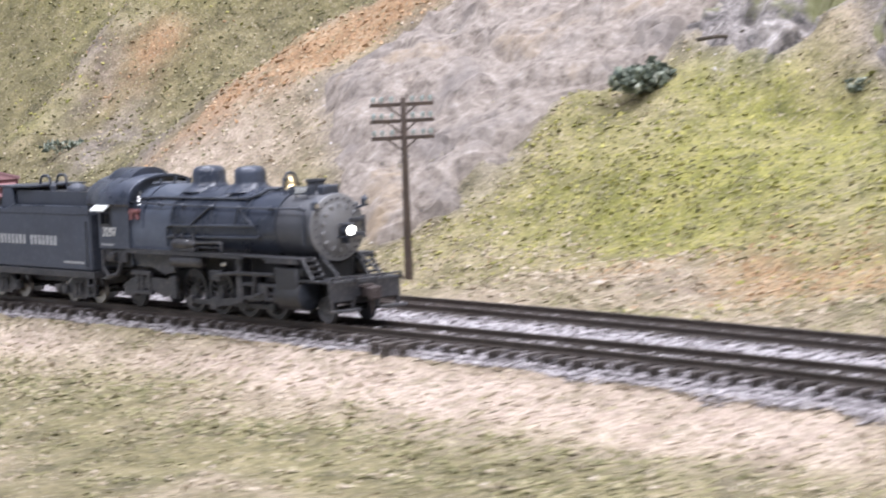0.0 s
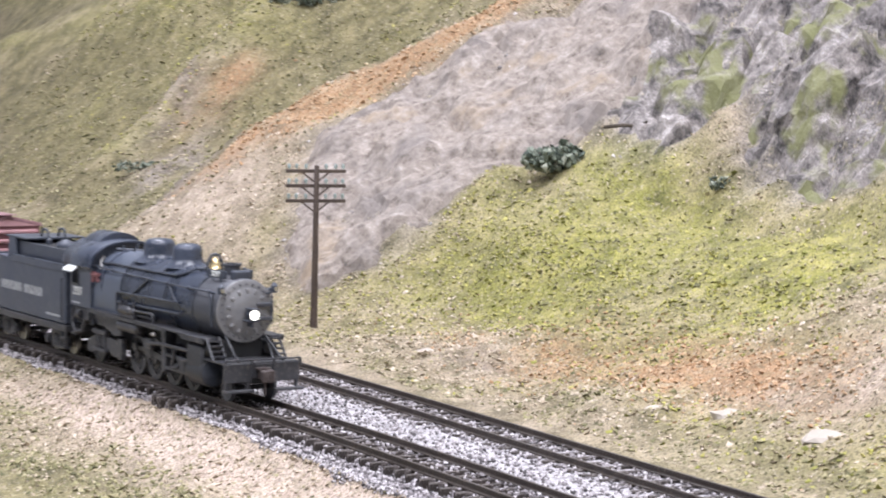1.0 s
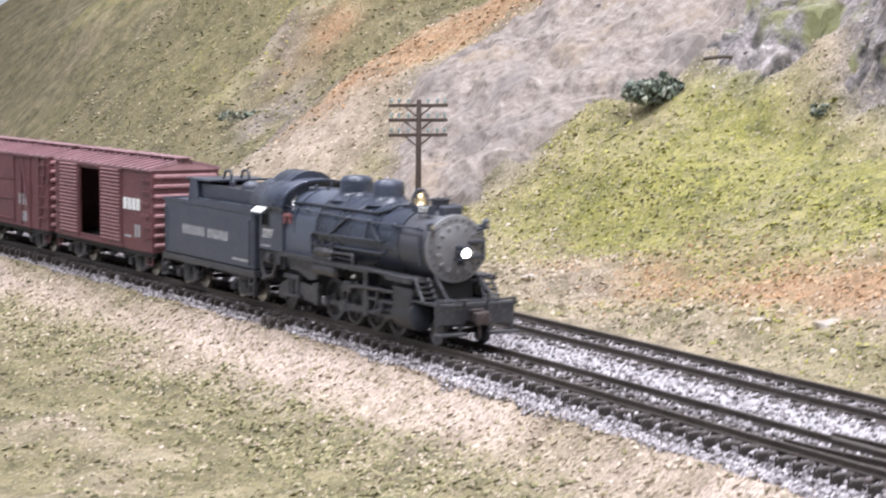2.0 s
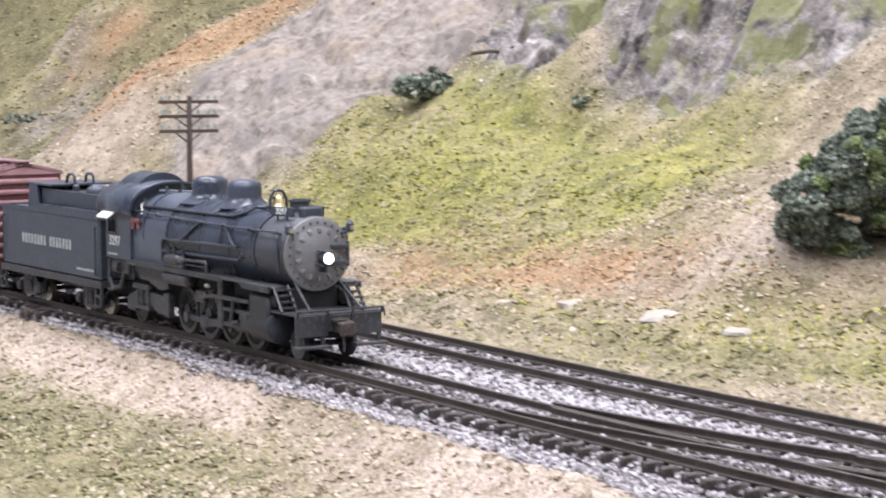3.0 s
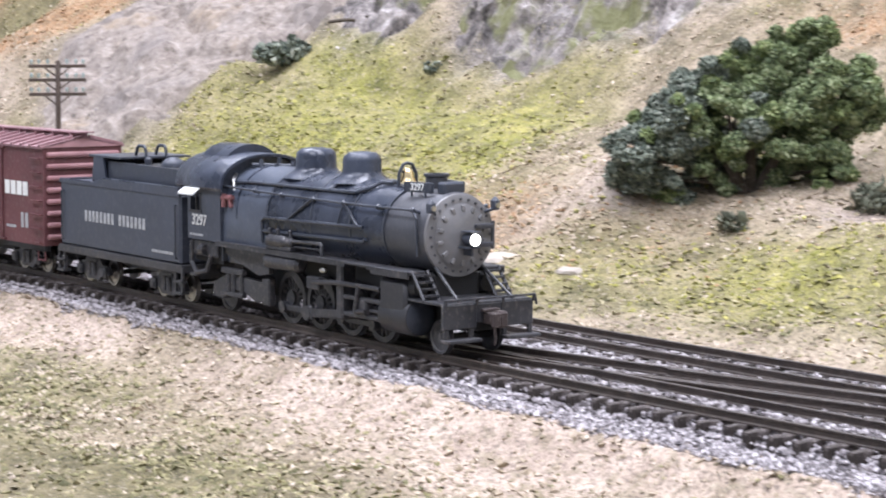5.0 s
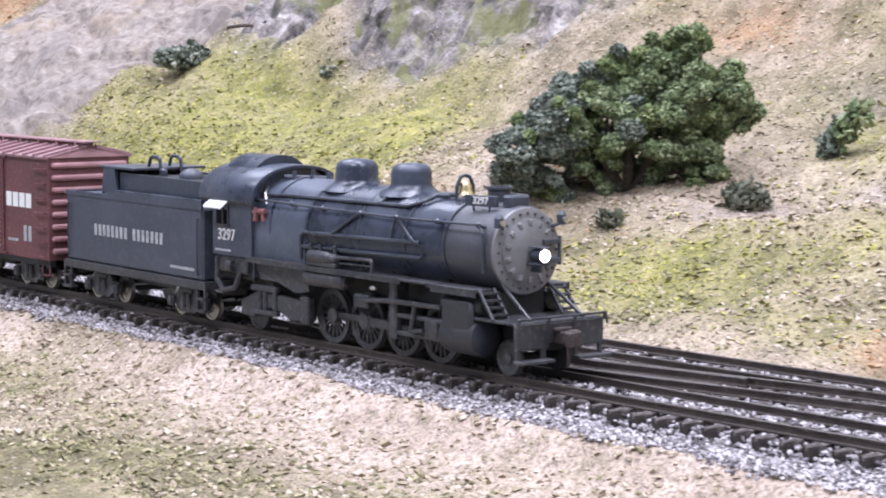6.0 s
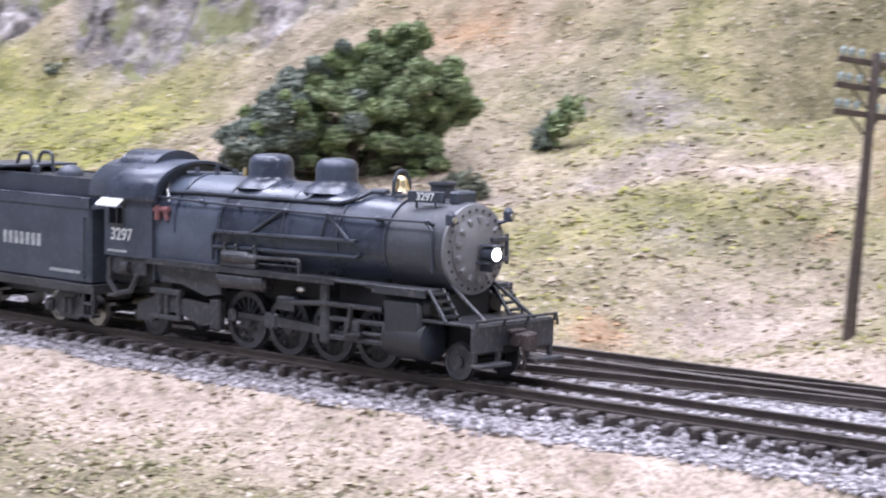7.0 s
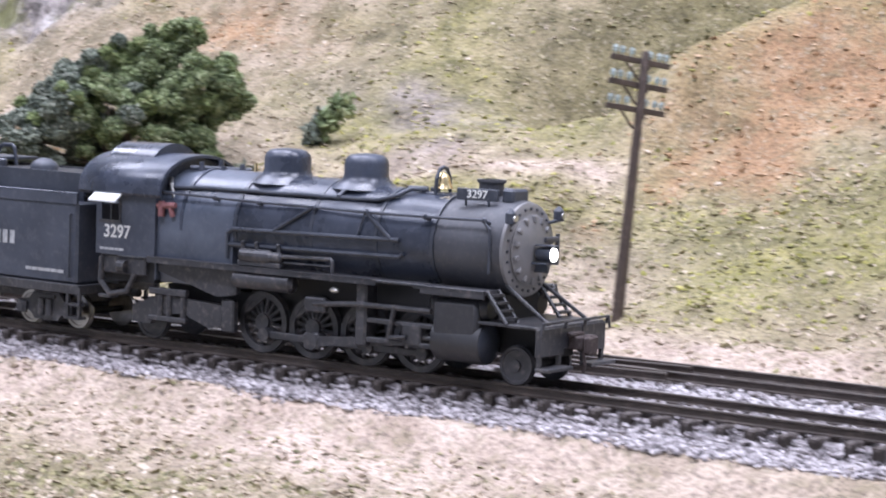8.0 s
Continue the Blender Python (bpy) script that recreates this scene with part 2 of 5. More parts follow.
# ---- ground ----
def rock_colour(nt, mid):
    """Cracked grey stone with pale dry-brushed edges."""
    c = nt.nodes.new("ShaderNodeTexCoord")
    warp = mix(nt, 0.06, c.outputs["Object"], add(nt, "ShaderNodeTexNoise", Scale=40.0, Detail=3.0).outputs["Color"])
    block = add(nt, "ShaderNodeTexVoronoi", Scale=42.0)
    nt.links.new(warp, block.inputs["Vector"])
    seam = add(nt, "ShaderNodeTexVoronoi", Scale=75.0)
    seam.feature = "DISTANCE_TO_EDGE"
    nt.links.new(warp, seam.inputs["Vector"])
    tone = nt.nodes.new("ShaderNodeSeparateColor")
    nt.links.new(block.outputs["Color"], tone.inputs[0])
    rock = ramp(nt, mid, (0.38, (0.055, 0.050, 0.048)), (0.46, (0.20, 0.18, 0.168)), (0.55, (0.34, 0.305, 0.285)), (0.66, (0.58, 0.54, 0.51)))
    rock = mix(nt, 0.55, rock, ramp(nt, tone.outputs[0], (0.0, (0.45, 0.45, 0.48)), (0.5, (0.85, 0.82, 0.80)), (1.0, (1, 1, 1))), "MULTIPLY")
    rock = mix(nt, ramp(nt, seam.outputs["Distance"], (0.0, (0.6,) * 3), (0.07, (0, 0, 0))), rock, (0.10, 0.09, 0.085))
    return rock


def earth_colour(nt, mid):
    """Pale pinkish grey crumbled earth with grey stains."""
    stain = noise_at(nt, 22, 5, rough=0.65)
    col = ramp(nt, mid, (0.34, (0.10, 0.082, 0.068)), (0.44, (0.235, 0.196, 0.166)), (0.56, (0.325, 0.278, 0.240)), (0.68, (0.46, 0.405, 0.362)))
    col = mix(nt, ramp(nt, stain, (0.52, (0, 0, 0)), (0.66, (0.6,) * 3)), col, (0.19, 0.168, 0.158))
    return mix(nt, ramp(nt, stain, (0.32, (0.7,) * 3), (0.45, (0, 0, 0))), col, (0.34, 0.255, 0.165))


def land_material():
    m, nt, b = material("scenic_ground", 0.95)
    at = nt.nodes.new("ShaderNodeAttribute")
    at.attribute_name = "cover"                          # red: rock, green: fresh grass and painted lit crests, blue: ochre soil
    sep = nt.nodes.new("ShaderNodeSeparateColor")
    nt.links.new(at.outputs["Color"], sep.inputs[0])
    at2 = nt.nodes.new("ShaderNodeAttribute")
    at2.attribute_name = "cover_more"                    # red: olive scrub and painted fold shade, green: grey litter, blue: eroded earth
    sep2 = nt.nodes.new("ShaderNodeSeparateColor")
    nt.links.new(at2.outputs["Color"], sep2.inputs[0])
    big = noise_at(nt, 9, 5)
    mid = noise_at(nt, 55, 6, rough=0.7)
    fine = noise_at(nt, 420, 5, rough=0.75)
    olive = ramp(nt, mid, (0.34, (0.085, 0.074, 0.034)), (0.48, (0.162, 0.138, 0.062)), (0.66, (0.285, 0.242, 0.12)))
    litter = ramp(nt, mid, (0.34, (0.12, 0.098, 0.085)), (0.5, (0.26, 0.22, 0.195)), (0.66, (0.42, 0.365, 0.33)))
    straw = ramp(nt, mid, (0.32, (0.13, 0.108, 0.062)), (0.46, (0.28, 0.225, 0.145)), (0.62, (0.46, 0.37, 0.27)))
    grass = ramp(nt, mid, (0.32, (0.13, 0.13, 0.028)), (0.5, (0.28, 0.27, 0.062)), (0.68, (0.45, 0.40, 0.13)))
    ochre = ramp(nt, mid, (0.32, (0.24, 0.145, 0.075)), (0.52, (0.42, 0.255, 0.135)), (0.7, (0.50, 0.36, 0.225)))
    rock = rock_colour(nt, mid)
    sand = ramp(nt, mid, (0.35, (0.44, 0.340, 0.265)), (0.6, (0.655, 0.525, 0.430)))
    col = mix(nt, sep.outputs[1], straw, grass)
    col = mix(nt, ramp(nt, big, (0.45, (0, 0, 0)), (0.65, (0.5,) * 3)), col, straw)
    col = mix(nt, sep2.outputs[0], col, olive)
    col = mix(nt, sep2.outputs[1], col, litter)
    col = mix(nt, sep.outputs[2], col, ochre)
    col = mix(nt, at.outputs["Alpha"], col, sand)
    col = mix(nt, sep2.outputs[2], col, earth_colour(nt, mid))
    col = mix(nt, sep.outputs[0], col, rock)
    grit = noise_at(nt, 800, 3, rough=0.7)
    clod = noise_at(nt, 210, 4, rough=0.7)
    col = mix(nt, ramp(nt, clod, (0.50, (0, 0, 0)), (0.62, (0.55,) * 3)), col, (0.20, 0.175, 0.09))
    col = mix(nt, 0.9, col, ramp(nt, grit, (0.38, (0.36,) * 3), (0.5, (0.88,) * 3), (0.62, (1, 1, 1))), "MULTIPLY")
    col = mix(nt, ramp(nt, fine, (0.56, (0, 0, 0)), (0.66, (0.5,) * 3)), col, (0.66, 0.56, 0.44))
    nt.links.new(col, b.inputs["Base Color"])
    bump(nt, b, fine, 0.7, 0.0018)
    return m


GROUND = land_material()


def grass_share(x, y):
    g = 1.7 * bell_curve(x, y, -31, 20, 13, 5.5) + 0.6 * bell_curve(x, y, -18, 18, 7, 5) + 0.8 * bell_curve(x, y, -105, 30, 26, 9) + 0.6 * bell_curve(x, y, 2, 10, 12, 3.5) + 0.3 * near_line(x, y, 9, 13, 19, 17, 1.8) + 0.5 * bell_curve(x, y, 14, 25, 14, 6) + 0.5 * bell_curve(x, y, 30, 16, 8, 4)
    if x < -66 and y > 31:                               # green turf on the heights behind the spur
        g += 0.9 * hermite(min(1, (y - 31) / 3))
    # pale yellow-green strips along the far folds stand in for light on their crests
    if x < -85:
        g += 0.6 * near_line(x, y, -98, 34, -94, 22, 2.0) + 0.6 * near_line(x, y, -113, 33, -142, 25, 2.6)
    g += (0.28 if x > 5 and y > 8 else 0)
    if y < 0:
        g = 0.25 + 0.9 * fbm(x * 0.10, y * 0.35, 8) - 0.5 * hermite(min(1, max(0, (x - 0) / 12)))
    return min(0.4 if y < 0 else 0.75 if x < -56 else 1, max(0, g + 0.5 * fbm(x * 0.13, y * 0.2, 2)))


def ochre_share(x, y):
    o = 0.9 * bell_curve(x, y, -16, 13.5, 12, 2.4) + 1.1 * near_line(x, y, 23, 24.2, 31, 29, 2.3) + 0.75 * near_line(x, y, 22.5, 21.8, 36, 22.5, 1.9) * (0.6 + 1.5 * fbm(x * 0.35, y * 0.35, 33)) + 0.25 * bell_curve(x, y, -92, 26, 5, 3) + 1.1 * bell_curve(x, y, -5, 29, 3.5, 1.3) + 2 * bell_curve(x, y, 21.7, 17.8, 0.5, 0.5) + 1.5 * bell_curve(x, y, 19.5, 10.5, 0.8, 0.8) + 1.2 * bell_curve(x, y, -92, 28.5, 1.2, 1.5)
    if -76 < x < -50 and y > 15:                         # band along the crest of the spur
        o += 1.5 * math.exp(-(((x - crest_x(y) - 1.2) / 2.9) ** 2)) * hermite(min(1, (y - 15) / 4))
    return min(1, max(0, o * (0.9 + 1.1 * fbm(x * 0.25, y * 0.25, 12))))


def olive_share(x, y):
    """Where dull brown-green scrub grows and fold shade is painted, 0 to 1."""
    if y < track_near(x) - 1.5:
        d = track_near(x) - 2.0 - y
        f = hermite(min(1, max(0, (d - 1.1 - 1.2 * hermite(min(1, max(0, x / 14))) - 1.2 * fbm(x * 0.14, 2.0, 23)) / 1.6)))
        if x > 22:
            f = max(f, 0.5 * hermite(min(1, max(0, (d - 0.6) / 0.5))) * hermite(min(1, (x - 22) / 5)))
        return min(0.9, max(0, f * (0.62 + 1.0 * fbm(x * 0.13, y * 0.3, 24)) * (1 - 0.5 * hermite(min(1, max(0, (x - 10) / 12))))))
    o = 0.55 * math.exp(-(((y - track_far(x) - 3.6) / 1.5) ** 2)) * (0.55 + 1.3 * fbm(x * 0.2, y * 0.25, 25)) * (1 if x < 14 else 0.4)
    if x < -54:                                          # scrub in the hollow behind the spur, shade painted in between its folds
        fold = 0.8 * near_line(x, y, -98, 34, -94, 20, 2.2) + 0.8 * near_line(x, y, -113, 33, -142, 25, 3.0)
        o += 0.95 * hermite(min(1, max(0, (crest_x(y) - 1.0 - x) / 3.0))) * (0.9 + 0.5 * fbm(x * 0.10, y * 0.14, 26)) * (1 - min(1, fold))
    o += 0.9 * near_line(x, y, 12, 30.5, 27, 34, 3.2) + 0.5 * bell_curve(x, y, 27, 18, 5, 2.2) + 0.6 * bell_curve(x, y, 22, 17, 2.5, 1.6)
    o += 0.5 * max(0, fbm(x * 0.16, y * 0.22, 27)) * (1 if x > -2 else 0.5)
    return min(0.95, max(0, o))


def litter_share(x, y):
    """Grey twiggy litter and gravel on the slopes."""
    if y < track_far(x) + 2:
        return 0.0
    o = 1.2 * bell_curve(x, y, 8.5, 25.3, 4.5, 1.5) + 1.0 * near_line(x, y, 6, 16.6, 13, 20.6, 1.1) + 1.0 * bell_curve(x, y, 17, 16.3, 1.6, 0.8) + 0.7 * near_line(x, y, -1.5, 13.5, -8, 23, 1.2) + 0.7 * bell_curve(x, y, -9, 13.2, 3, 1.2) + 0.7 * bell_curve(x, y, -26, 11.2, 4, 0.9) + 0.6 * bell_curve(x, y, 22, 13.5, 3, 1.5)
    o += 0.75 * near_line(x, y, -86, 21, -98, 27, 2.4) + 0.6 * bell_curve(x, y, -74, 18, 6, 3)
    return min(0.9, max(0, o * (0.9 + 1.2 * fbm(x * 0.4, y * 0.4, 29))))


def sand_share(x, y):
    d = track_near(x) - 2.0 - y
    if d > -0.5:
        s = math.exp(-((d - 0.6) / (0.95 + 1.5 * hermite(min(1, max(0, (x + 2) / 16))))) ** 2) * (0.95 + 0.9 * fbm(x * 0.12, y * 0.2, 15))
        s += 0.55 * bell_curve(x, y, -14, track_near(x) - 4, 9, 1.5)
    else:
        e = y - track_far(x) - 2.0
        s = math.exp(-((e - 0.8) / 1.2) ** 2) * (0.25 + 0.75 * hermite(min(1, max(0, (x - 8) / 14)))) * (0.8 + fbm(x * 0.15, y * 0.3, 16))
        s += 0.5 * bell_curve(x, y, 6, 17, 4, 1.6) + 0.95 * near_line(x, y, 11, 16.8, 20, 20.4, 0.9) + 0.7 * near_line(x, y, -4, 14, -10, 23, 2.0) + 0.7 * bell_curve(x, y, -64, 15, 6, 3) + 0.6 * bell_curve(x, y, 5, 20.5, 4, 1.6) + 0.6 * bell_curve(x, y, 36, 11, 6, 2) + 0.85 * bell_curve(x, y, 23, 14, 4, 3) + 0.6 * bell_curve(x, y, 14, 20, 4, 1.2)
    return min(1, max(0, s))


def sheet(name, xs, ys, label):
    verts = [(x * HO, y * HO, ground_height(x, y) * HO) for y in ys for x in xs]
    n = len(xs)
    faces = [(j * n + i, j * n + i + 1, (j + 1) * n + i + 1, (j + 1) * n + i) for j in range(len(ys) - 1) for i in range(n - 1)]
    me = bpy.data.meshes.new(name)
    me.from_pydata(verts, [], faces)
    me.shade_smooth()
    cover = me.color_attributes.new("cover", "FLOAT_COLOR", "POINT")
    vals = np.ones((len(verts), 4), np.float32)
    for k, (x, y) in enumerate((x, y) for y in ys for x in xs):
        vals[k] = rock_share(x, y), grass_share(x, y), ochre_share(x, y), sand_share(x, y)
    cover.data.foreach_set("color", vals.ravel())
    more = me.color_attributes.new("cover_more", "FLOAT_COLOR", "POINT")
    for k, (x, y) in enumerate((x, y) for y in ys for x in xs):
        vals[k] = olive_share(x, y), litter_share(x, y), earth_share(x, y), 1
    more.data.foreach_set("color", vals.ravel())
    me.materials.append(GROUND)
    return tagged(new(name, me), label, "ground", kind="structure")


fine_x = np.arange(-115, 62, 0.55)
far_x = np.concatenate([np.arange(-190, -115, 3), fine_x, np.arange(63, 120, 3)])
ground_y = np.concatenate([np.arange(-16, -7, 1.0), np.arange(-7, 12, 0.4), np.arange(12, 36, 0.5), np.arange(36, 75, 3)])
sheet("ground", far_x, ground_y, "hilly scenic ground with dry grass, ochre soil and bare rock faces")

# ---- rock faces ----
def cliff_material():
    m, nt, b = material("cliff_stone", 0.92)
    mid = noise_at(nt, 75, 7, rough=0.75)
    col = rock_colour(nt, mid)
    moss = noise_at(nt, 26, 4)
    col = mix(nt, ramp(nt, moss, (0.49, (0, 0, 0)), (0.58, (0.8,) * 3)), col, (0.20, 0.205, 0.08))
    nt.links.new(col, b.inputs["Base Color"])
    bump(nt, b, mid, 0.9, 0.003)
    return m


def rock_face(name, x0, x1, y0, y1, label, share_of, rugged, mat, step=0.34):
    """A jagged face laid over the hillside where bare rock shows."""
    xs, ys = np.arange(x0, x1, step), np.arange(y0, y1, step)
    verts, share = [], []
    for y in ys:
        for x in xs:
            r = hermite(share_of(x, y))
            p = Vector((x, y, 0))
            d = noise.noise_vector(p * 0.42) * 0.9 + noise.noise_vector(p * 1.05) * 0.5 + noise.noise_vector(p * 2.3) * 0.22
            z = ground_height(x, y) - 0.9 + 1.35 * r
            ledge = (z * 0.55 + 0.5 * noise.noise(p * 0.2)) % 1.0
            z += r * rugged * (0.9 * d.z + 0.9 * (abs(ledge - 0.5) - 0.25))
            verts.append(((x + r * rugged * d.x * 0.8) * HO, (y + r * rugged * d.y * 0.8) * HO, z * HO))
            share.append(r)
    n = len(xs)
    faces = []
    for j in range(len(ys) - 1):
        for i in range(n - 1):
            q = (j * n + i, j * n + i + 1, (j + 1) * n + i + 1, (j + 1) * n + i)
            if max(share[k] for k in q) > 0.25:
                faces += [(q[0], q[1], q[2]), (q[0], q[2], q[3])]
    me = bpy.data.meshes.new(name)
    me.from_pydata(verts, [], faces)
    me.shade_flat()
    me.materials.append(mat)
    return tagged(new(name, me), label, "rock face", kind="structure")


CLIFF = cliff_material()
m, nt, b = material("eroded_earth", 0.95)
crumble = noise_at(nt, 150, 7, rough=0.78)
nt.links.new(earth_colour(nt, crumble), b.inputs["Base Color"])
bump(nt, b, crumble, 0.7, 0.002)
EARTH = m
rock_face("rock_face_1", -72, -38, 11.5, 36, "pinkish grey eroded earth face above the track", earth_share, 0.55, EARTH)
rock_face("rock_face_2", -50, -6, 24, 42, "grey craggy outcrop with patches of moss", rock_share, 1.0, CLIFF)

# ---- room round the layout ----
WALL = plain("room_wall", (0.62, 0.64, 0.66), 0.9, 0, 0.04, 5)
FLOOR = plain("room_floor", (0.25, 0.24, 0.23), 0.7, 0, 0.1, 5)
FASCIA = plain("fascia_green", (0.10, 0.12, 0.10), 0.6, 0, 0.08, 10)


def slab(name, x0, x1, y0, y1, z0, z1, mat, label):
    bm = BM()
    box(bm, x0 / HO, x1 / HO, y0 / HO, y1 / HO, z0 / HO, z1 / HO)
    return tagged(part(name, bm, mat), label, "wall" if "wall" in name else name.split("_")[0], kind="structure")


RX, RY0, RY1, FLOORZ = 2.6, -2.4, 0.9, -1.15
slab("floor", -RX, RX, RY0, RY1, FLOORZ - 0.1, FLOORZ, FLOOR, "plain grey floor of the layout room")
slab("ceiling", -RX, RX, RY0, RY1, CEILING, CEILING + 0.1, WHITE, "plain white ceiling of the layout room")
slab("wall_north", -RX, RX, RY1, RY1 + 0.1, FLOORZ, CEILING, WALL, "plain pale grey wall behind the hills")
slab("wall_south", -RX, RX, RY0 - 0.1, RY0, FLOORZ, CEILING, WALL, "plain pale grey wall behind the aisle")
slab("wall_west", -RX - 0.1, -RX, RY0, RY1, FLOORZ, CEILING, WALL, "plain pale grey end wall")
slab("wall_east", RX, RX + 0.1, RY0, RY1, FLOORZ, CEILING, WALL, "plain pale grey end wall")
slab("fascia", -2.19, 1.38, -0.195, -0.184, -0.35, -0.03, FASCIA, "painted board closing the layout's front edge")


# ---- track ----
def track_frame(course, x):
    a = math.atan2(course(x + 0.5) - course(x - 0.5), 1.0)
    return Vector((x, course(x), 0)), a


def rail_mesh(course, side, x0, x1, step=1.5):
    """A rail with head, web and foot along a course; its top is at height 0."""
    prof = [(-0.07, -0.17), (0.07, -0.17), (0.07, -0.145), (0.02, -0.12), (0.02, -0.05), (0.04, -0.04), (0.04, -0.008), (0.028, 0), (-0.028, 0), (-0.04, -0.008), (-0.04, -0.04), (-0.02, -0.05), (-0.02, -0.12), (-0.07, -0.145)]
    bm = BM()
    last = None
    for x in np.arange(x0, x1 + 0.01, step):
        p, a = track_frame(course, x)
        n = Vector((-math.sin(a), math.cos(a), 0))
        ring = [bm.verts.new(p + n * (side + u * 1.25) + Vector((0, 0, w * 1.3))) for u, w in prof]
        if last:
            for k in range(len(prof)):
                bm.faces.new((last[k], last[(k + 1) % len(prof)], ring[(k + 1) % len(prof)], ring[k]))
        else:
            bm.faces.new(ring)
        last = ring
    bm.faces.new(last[::-1])
    return bm


def cross_over(x):
    """The connecting track, from the near line to the far one."""
    k = min(1, max(0, (x - 2.0) / 34.0))
    k = hermite(k) * 0.5 + k * 0.5
    return track_near(x) * (1 - k) + track_far(x) * k


GAUGE = 0.7175 + 0.045
near_track = thing("railway_track", "weathered brown model railway track in pale ballast", "track", kind="structure")
far_track = thing("railway_track", "weathered brown model railway track beside grassy slope", "track", kind="structure")
link_track = thing("railway_track", "weathered connecting track running between the two lines", "track", kind="structure")
for course, owner, x0, x1 in ((track_near, near_track, -100, 75), (track_far, far_track, -100, 75), (cross_over, link_track, 5.5, 33)):
    for side in (-GAUGE, GAUGE):
        part("rail", rail_mesh(course, side, x0, x1), RAIL, owner)
for x0, x1, course, off in ((6, 12, track_near, 0.62), (26, 33, track_far, -0.62), (15, 22, cross_over, 0.6), (15, 22, cross_over, -0.6)):
    part("guard_rail", rail_mesh(course, off, x0, x1), RAIL, link_track)


def tie_bm(length, jag):
    bm = BM()
    box(bm, -0.13, 0.13, -length / 2, length / 2, -0.62, -0.205, 0.02)
    for v in bm.verts:
        v.co += Vector((jag.uniform(-0.012, 0.012), jag.uniform(-0.03, 0.03), jag.uniform(-0.012, 0.006)))
    return bm


jag = random.Random(4)


def lay_ties(course, owner, x0, x1, step, length):
    kinds = [part("tie", tie_bm(length, jag), TIE, owner, at=(x0 - step * (k + 1), course(x0 - step * (k + 1)), 0)) for k in range(4)]
    x = x0
    while x < x1:
        p, a = track_frame(course, x)
        again(jag.choice(kinds), p + Vector((0, jag.uniform(-0.1, 0.1), jag.uniform(-0.02, 0.0))), owner, a + jag.uniform(-0.03, 0.03))
        x += step * jag.uniform(0.94, 1.06)


lay_ties(track_near, near_track, -78, 52, 0.71, 2.72)
lay_ties(track_far, far_track, -72, 52, 0.82, 2.6)
lay_ties(cross_over, link_track, 11, 29, 0.88, 2.6)
for x, y in ((-23.2, -1.5), (-22.55, -1.55), (-21.9, -1.4)):
    part("tie_stub", tie_bm(2.2, jag), TIE, near_track, "dark tie end jutting out of the ballast", at=(x, y, -0.05))


# ---- vehicles ----
def placed_text(body, size, material_, parent, at, turn, depth=0.012, name="number"):
    cu = bpy.data.curves.new(name, "FONT")
    cu.body, cu.size, cu.extrude, cu.align_x, cu.align_y = body, size, depth, "CENTER", "CENTER"
    cu.offset = size * 0.012
    tmp = bpy.data.objects.new(name, cu)
    me = bpy.data.meshes.new_from_object(tmp)
    bpy.data.objects.remove(tmp)
    me.transform(Matrix.Scale(HO, 4))
    me.materials.clear()
    me.materials.append(material_)
    ob = new(name, me)
    ob.parent = parent
    ob.matrix_basis = Matrix.Translation(Vector(at) * HO) @ turn
    return ob


TO_AISLE = Euler((math.pi / 2, 0, 0)).to_matrix().to_4x4()


def wheel_bm(r, width=0.13, spokes=0, sides=28):
    bm = BM()
    if spokes:
        turned(bm, [(r * 0.80, -width / 2), (r, -width / 2), (r, width / 2 - 0.04), (r + 0.03, width / 2 - 0.04), (r + 0.03, width / 2), (r * 0.80, width / 2)], "y", sides=sides)
        bm.faces.ensure_lookup_table()
        caps = [f for f in bm.faces if len(f.verts) == sides]
        lo, hi = caps
        lv, hv = list(lo.verts), list(hi.verts)
        bmesh.ops.delete(bm, geom=caps, context="FACES_ONLY")
        key = lambda v: math.atan2(v.co.z, v.co.x)
        lv.sort(key=key), hv.sort(key=key)
        for k in range(sides):
            bm.faces.new((lv[k], lv[(k + 1) % sides], hv[(k + 1) % sides], hv[k]))
        turned(bm, [(0.2, -width * 0.75), (0.2, width / 2)], "y", sides=16)
        # counterweight and crank boss
        out = [(r * 0.8 * math.cos(a), r * 0.8 * math.sin(a)) for a in np.linspace(radians(50), radians(130), 9)]
        extruded(bm, out, -width * 0.4, width * 0.3)
        rod(bm, (0, -width * 0.45, -0.33), (0, width * 0.4, -0.33), 0.15, sides=12)
    else:
        turned(bm, [(r * 0.55, -width / 2 + 0.03), (r * 0.8, -width / 2 + 0.03), (r * 0.84, -width / 2), (r, -width / 2), (r, width / 2 - 0.04), (r + 0.03, width / 2 - 0.04), (r + 0.03, width / 2), (0.1, width / 2)], "y", sides=sides)
        rod(bm, (0, -width * 0.62, 0), (0, 0, 0), 0.13, sides=12)
    return bm


SPIN = []                                                # (wheel, place on its vehicle, radius)


